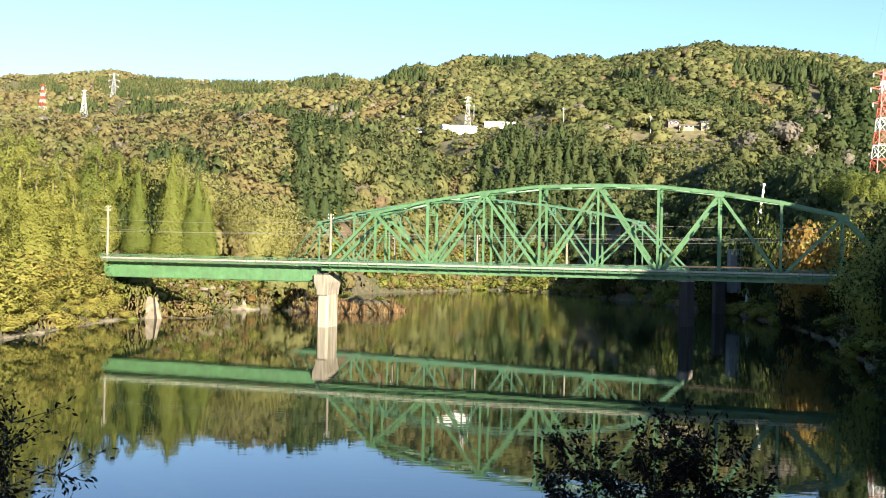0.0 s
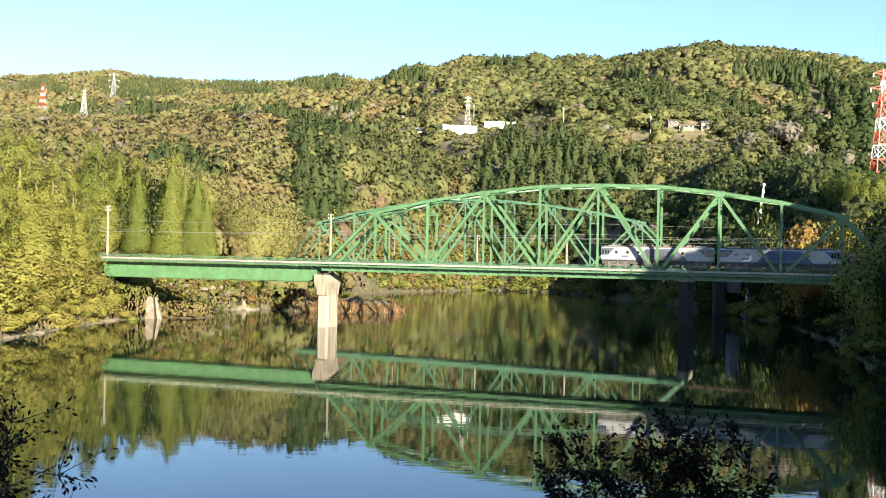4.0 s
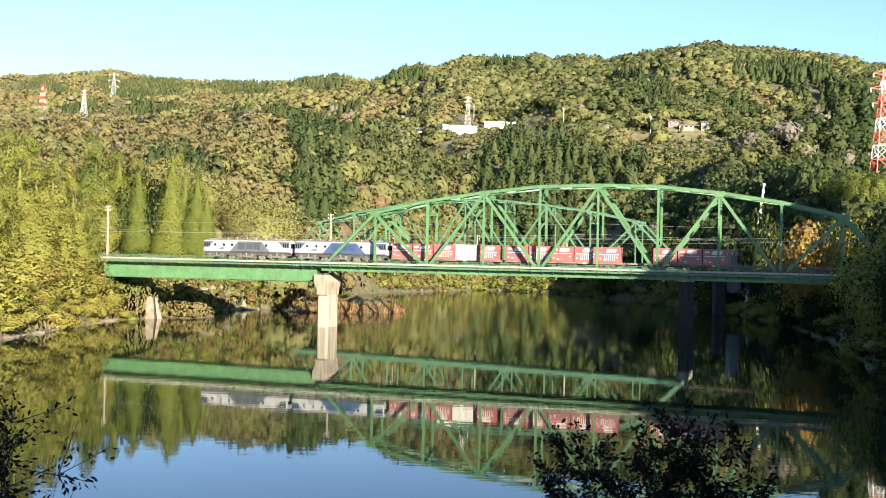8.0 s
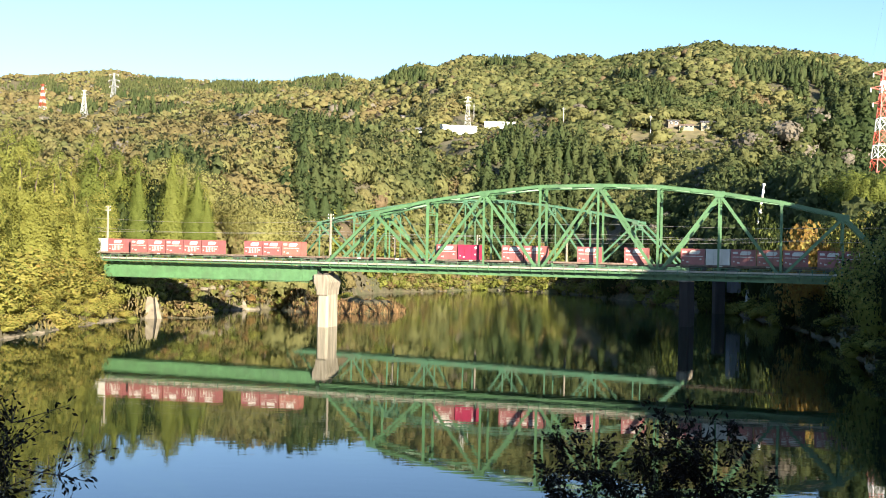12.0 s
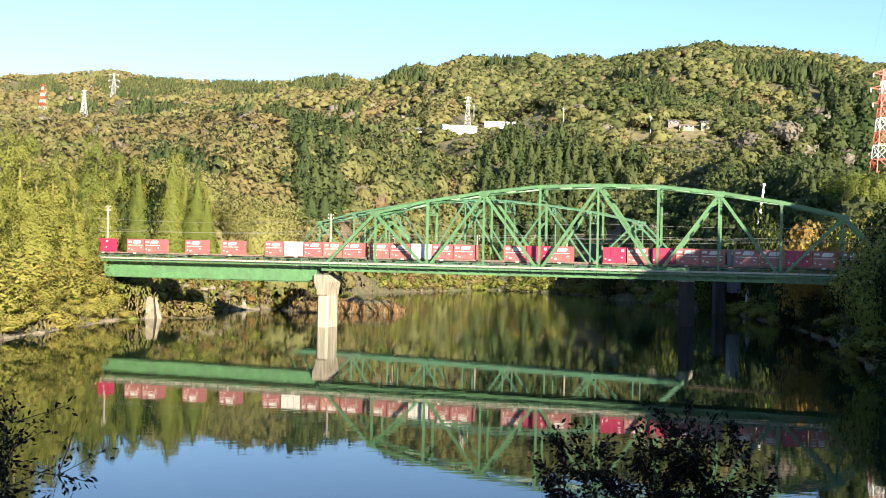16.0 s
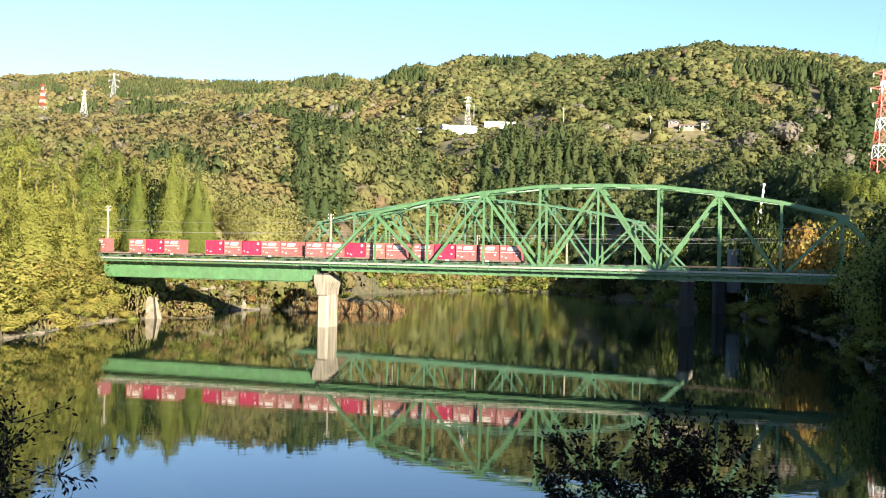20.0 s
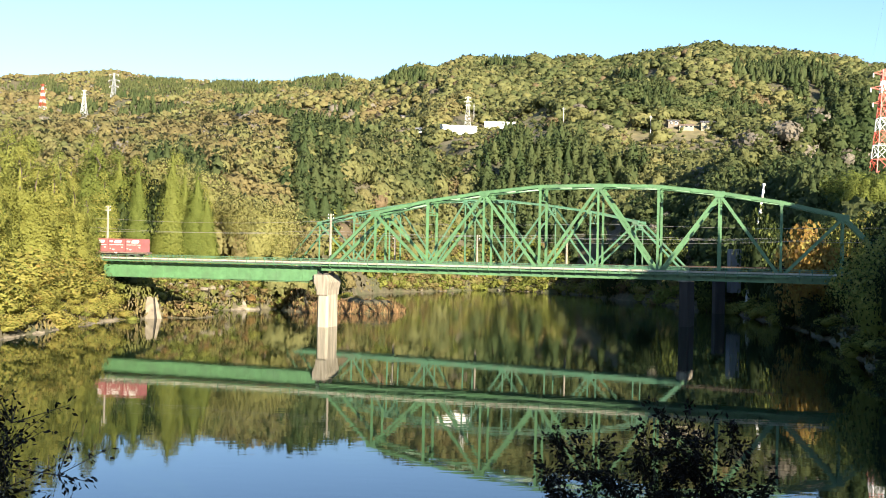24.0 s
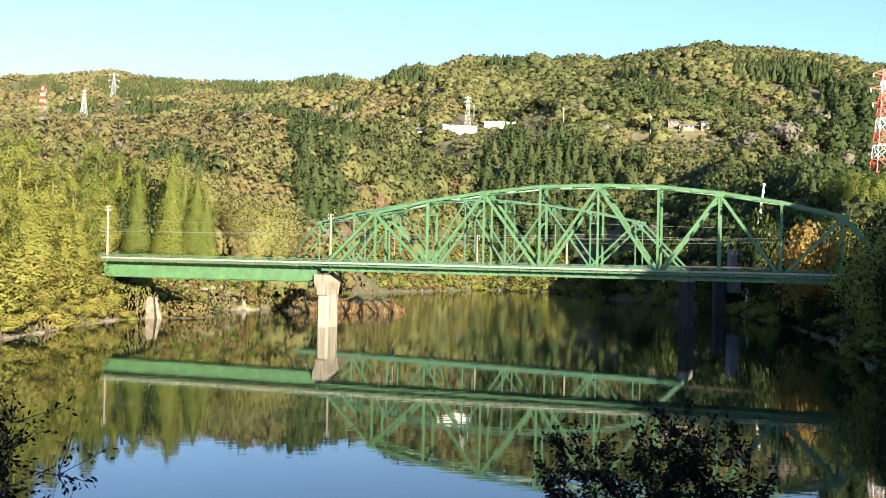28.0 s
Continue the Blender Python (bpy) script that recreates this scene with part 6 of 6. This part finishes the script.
for u, tb, pitch, w, dep, h, rz, wall, roof, lab, fl in (
        (0.0125, 0.1115, 0.12, 21.5, 9, 6.0, 13, WHITE, OFFWHITE, "long low white building with a pale roof", 1), (0.060, 0.1215, 0.12, 29, 9, 2.8, -3, WHITE, OFFWHITE, "long single-storey pale building", 1),
        (-0.038, 0.125, 0.35, 8.5, 6, 3.2, 10, HOUSECREAM, DARKTILE, "small cream house among trees", 1), (-0.025, 0.1145, 0.35, 4.5, 4, 2.2, 0, WHITE, ROOFTILE, "small white hut among trees", 1),
        (0.2555, 0.1215, 0.35, 7.5, 6, 4.3, -8, HOUSECREAM, DARKTILE, "two-storey cream house with dark roof", 2), (0.2345, 0.122, 0.35, 8.0, 5, 2.0, -8, HOUSECREAM, WAGON, "low outbuilding with a brown roof beside a house", 1),
        (0.221, 0.125, 0.35, 6.5, 5, 2.6, 6, HOUSEBROWN, DARKTILE, "small weathered house with dark tiled roof", 1)):
    x, y = on_hill(u, tb)
    z = max(ground_at(x, y), 13.9 + tb * y)
    house(x, y, z, w, dep, h, rz, wall, roof, lab, fl, pitch)


def block(name, x, y, z0, z1, w, d, rz, matl, label, category):
    th = empty(name, pose(x, y, 0, 0, 0, rz), label, category)
    bm = bmesh.new()
    box(bm, -w / 2, w / 2, -d / 2, d / 2, z0, z1)
    bmesh.ops.bevel(bm, geom=bm.edges[:], offset=0.12, segments=1, affect="EDGES")
    part("shaft", bm, matl, th)
    return th


block("bridge_pier", 66.8, 248, -3, 9.8, 2.4, 3, 0, SHADE_DARK_CONC, "concrete pier standing in the river, coloured near-black for shade", "bridge pier")
block("abutment_block", 71.0, 250, 5, 15.6, 2.6, 3, 0, PALE_CONC, "tall grey concrete block on the shaded bank", "bridge abutment")


# ---------- rocks, retaining walls and reeds on the banks ----------
def rock(x, y, s, seed, flat=0.6):
    rs = random.Random(seed)
    bm = bmesh.new()
    bmesh.ops.create_icosphere(bm, subdivisions=2, radius=1)
    off = [Vector((rs.uniform(-1, 1), rs.uniform(-1, 1), rs.uniform(-1, 1))).normalized() for _ in range(9)]
    for v in bm.verts:
        for o in off:
            k = v.co.dot(o)
            if k > 0.55:
                v.co -= o * (k - 0.55) * 0.9
        v.co += Vector((rs.uniform(-1, 1), rs.uniform(-1, 1), rs.uniform(-1, 1))) * 0.05
        v.co = Vector((v.co.x * s * 1.3, v.co.y * s, v.co.z * s * flat))
    ob = part("boulder", bm, ROCK)
    ob.matrix_basis = pose(x, y, max(ground_at(x, y), -0.4) + 0.12 * s, 0, 0, rs.uniform(0, 360))
    tagged(ob, "pale weathered boulder at the water's edge", "rock", "rocks along the bank")


def rock_ledge():
    """A low worn shelf of pale rock along the waterline."""
    rs = np.random.RandomState(71)
    y = np.arange(132.0, 212.0, 0.8)
    x = np.interp(y, [100, 150, 190, 212], [-66.0, -63.2, -60.0, -56.3]) + waves(y, y * 0.3, 9, 72) * 0.25
    prof = ((1.0, -0.6), (0.75, 0.06), (0.4, 0.24), (-0.3, 0.36), (-1.2, 0.42), (-2.0, 0.1))
    v = np.stack([np.stack([x + o + rs.normal(0, 0.28, len(y)), y + rs.normal(0, 0.18, len(y)), h + rs.normal(0, 0.12, len(y))], 1) for o, h in prof], 1)
    k = len(prof)
    i, j = np.meshgrid(np.arange(len(y) - 1), np.arange(k - 1), indexing="ij")
    f = np.stack([i * k + j, (i + 1) * k + j, (i + 1) * k + j + 1, i * k + j + 1], -1).reshape(-1, 4)
    ob = new("rock_ledge", np_mesh("rock_ledge", v.reshape(-1, 3), f, ROCK))
    tagged(ob, "low shelf of pale worn rock along the shore", "rock ledge", kind="structure")


rock_ledge()


def banks():
    r = random.Random(12)
    for i in range(14):
        y = 142 + i * 4.9 + r.uniform(-1.6, 1.6)
        x = float(np.interp(y, [140, 150, 190, 212], [-63.6, -63.2, -60.0, -56.3])) + r.uniform(-0.9, 0.1)
        rock(x, y, r.uniform(0.6, 1.3), 100 + i, 0.45)
    for i in range(22):
        x = r.uniform(-60, -33)
        y = float(np.interp(x, [-61, -48, -36], [212, 224, 232])) + r.uniform(-1.0, 0.8)
        rock(x, y, r.uniform(0.5, 1.3), 200 + i)
    for i, (x, y, s) in enumerate(((-46.5, 225.5, 1.5), (-44.0, 226.6, 1.3), (-42.4, 227, 1.6), (-48.5, 224.4, 1.2), (-40.5, 228.2, 1.0))):
        rock(x, y, s, 300 + i, 0.8)
    for i in range(12):
        x = r.uniform(-16, 50)
        y = float(np.interp(x, [-17, 16, 43, 55], [332, 371, 355, 311])) + r.uniform(-1.5, 0.5)
        rock(x, y, r.uniform(0.7, 1.6), 400 + i)
    # pale crescent of unknown kind at the water's edge, built as a tipped slab
    th = empty("broken_slab", pose(-43.3, 226.4, 0, -12, 0, -10), "pale crescent-shaped object of unknown kind at the water's edge", "concrete slab")
    bm = bmesh.new()
    prism(bm, [(-1.1, -0.4), (0.9, -0.5), (1.25, 0.1), (0.2, 0.75), (-0.25, 1.7), (-0.75, 2.1), (-0.85, 1.2), (-0.5, 0.5)], -0.2, 0.25)
    part("slab", bm, CONCRETE, th)
    # concrete retaining wall under the girder
    th = empty("retaining_wall", pose(-54.6, 194.0, 0, -18, 0, 24), "sloping pale concrete retaining wall below the bridge", "wall")
    for outline, y0, y1 in (([(-1.7, -1), (0.3, -1), (0.12, 3.9), (-0.35, 4.25), (-0.95, 4.1), (-1.25, 3.0)], -0.3, 0.7), ([(0.75, -1), (1.7, -1), (1.3, 1.4), (0.8, 3.9), (0.4, 4.1)], -0.5, 0.5)):
        bm = bmesh.new()
        prism(bm, outline, y0, y1)
        part("slab", bm, ROCK, th)
    bm = bmesh.new()
    prism(bm, [(0.32, -1), (0.74, -1), (0.4, 3.7), (0.14, 3.9)], 0.1, 0.5)
    part("joint_strip", bm, SHADE_DARK_CONC, th)


banks()


def reeds():
    rs = np.random.RandomState(41)
    n = 26000
    x = -36 + rs.rand(n) * 29
    y = 219 + rs.rand(n) * 27
    z = land(x, y)
    ok = (z > -0.15) & (z < 1.6) & (x > -33) & (y < 238)
    x, y, z = x[ok], y[ok], z[ok]
    n = len(x)
    h = rs.uniform(0.45, 1.15, n)
    a = rs.rand(n) * 6.283
    w = rs.uniform(0.02, 0.06, n)
    dx, dy = np.cos(a) * w, np.sin(a) * w
    lx, ly = rs.normal(0, 0.3, n), rs.normal(0, 0.3, n)
    v = np.stack([np.stack([x - dx, y - dy, z - 0.2], 1), np.stack([x + dx, y + dy, z - 0.2], 1), np.stack([x + dx * 1.4 + lx, y + dy * 1.4 + ly, z + h], 1), np.stack([x - dx * 0.8 + lx, y - dy * 0.8 + ly, z + h * 0.92], 1)], 1).reshape(-1, 3)
    ob = new("reeds", np_mesh("reeds", v, np.arange(len(v)).reshape(-1, 4), REED, rs.rand(n)))
    tagged(ob, "dry russet reeds on a low spit", "reeds", kind="stuff")


reeds()


def bank_grass():
    """Rough grass and weeds on the banks, uncounted."""
    rs = np.random.RandomState(43)
    x = np.concatenate([rs.uniform(-82, -28, 60000), rs.uniform(-25, 75, 26000), rs.uniform(52, 76, 12000), rs.uniform(-66, -30, 45000)])
    y = np.concatenate([rs.uniform(145, 262, 60000), rs.uniform(300, 385, 26000), rs.uniform(118, 262, 12000), rs.uniform(186, 240, 45000)])
    z = land(x, y)
    ok = (z > 0.15) & (z < 10.2)
    x, y, z = x[ok], y[ok], z[ok]
    n = len(x)
    h = rs.uniform(0.3, 0.95, n)
    a = rs.rand(n) * 6.283
    w = rs.uniform(0.08, 0.3, n)
    dx, dy = np.cos(a) * w, np.sin(a) * w
    lx, ly = rs.normal(0, 0.2, n), rs.normal(0, 0.2, n)
    v = np.stack([np.stack([x - dx, y - dy, z - 0.1], 1), np.stack([x + dx, y + dy, z - 0.1], 1), np.stack([x + dx * 1.3 + lx, y + dy * 1.3 + ly, z + h], 1), np.stack([x - dx * 0.6 + lx, y - dy * 0.6 + ly, z + h * 0.85], 1)], 1).reshape(-1, 3)
    hue = np.clip(0.35 + 0.3 * waves(x, y, 25, 44) + rs.normal(0, 0.15, n), 0, 1)
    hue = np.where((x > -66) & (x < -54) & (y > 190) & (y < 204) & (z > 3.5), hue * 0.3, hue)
    up = np.tile(np.array([[0.15, -0.5, 0.85]]), (len(v), 1))
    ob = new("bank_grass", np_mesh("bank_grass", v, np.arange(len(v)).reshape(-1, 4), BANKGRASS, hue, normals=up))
    tagged(ob, "rough dry grass and weeds on the river banks", "grass", kind="stuff")



def terrace_field(cx, cy, rx, ry):
    """A mown terrace of dry grass, laid over the slope."""
    k, a = np.meshgrid(np.linspace(0.02, 1, 9), np.linspace(0, 6.2832, 25)[:-1], indexing="ij")
    x, y = cx + k * np.cos(a) * rx * (1 + 0.12 * np.sin(a * 5)), cy + k * np.sin(a) * ry
    v = np.stack([x, y, land(x, y) + 0.25], -1).reshape(-1, 3)
    i, j = np.meshgrid(np.arange(8), np.arange(24), indexing="ij")
    f = np.stack([i * 24 + j, i * 24 + (j + 1) % 24, (i + 1) * 24 + (j + 1) % 24, (i + 1) * 24 + j], -1).reshape(-1, 4)
    ob = new("terrace_field", np_mesh("terrace_field", v, f[:, ::-1], STRAW, smooth=True))
    tagged(ob, "dry straw-coloured grass terrace beside the village", "field", kind="structure")


for cx, cy, rx, ry in CLEARINGS[:8]:
    terrace_field(cx, cy + 26, rx, ry * 0.42)
bank_grass()


# ---------- what moves: the train ----------
def motions():
    for ob, off, z in TRAIN:
        rows = []
        for t in (0.0, 7.0, 14.0, 21.0, 28.0):
            s = FRONT8 - SPEED * (t - 8.0) + off
            rows.append((t, BRIDGE @ pose(s, WID / 2, RAIL + z)))
        walk(ob, rows)


motions()
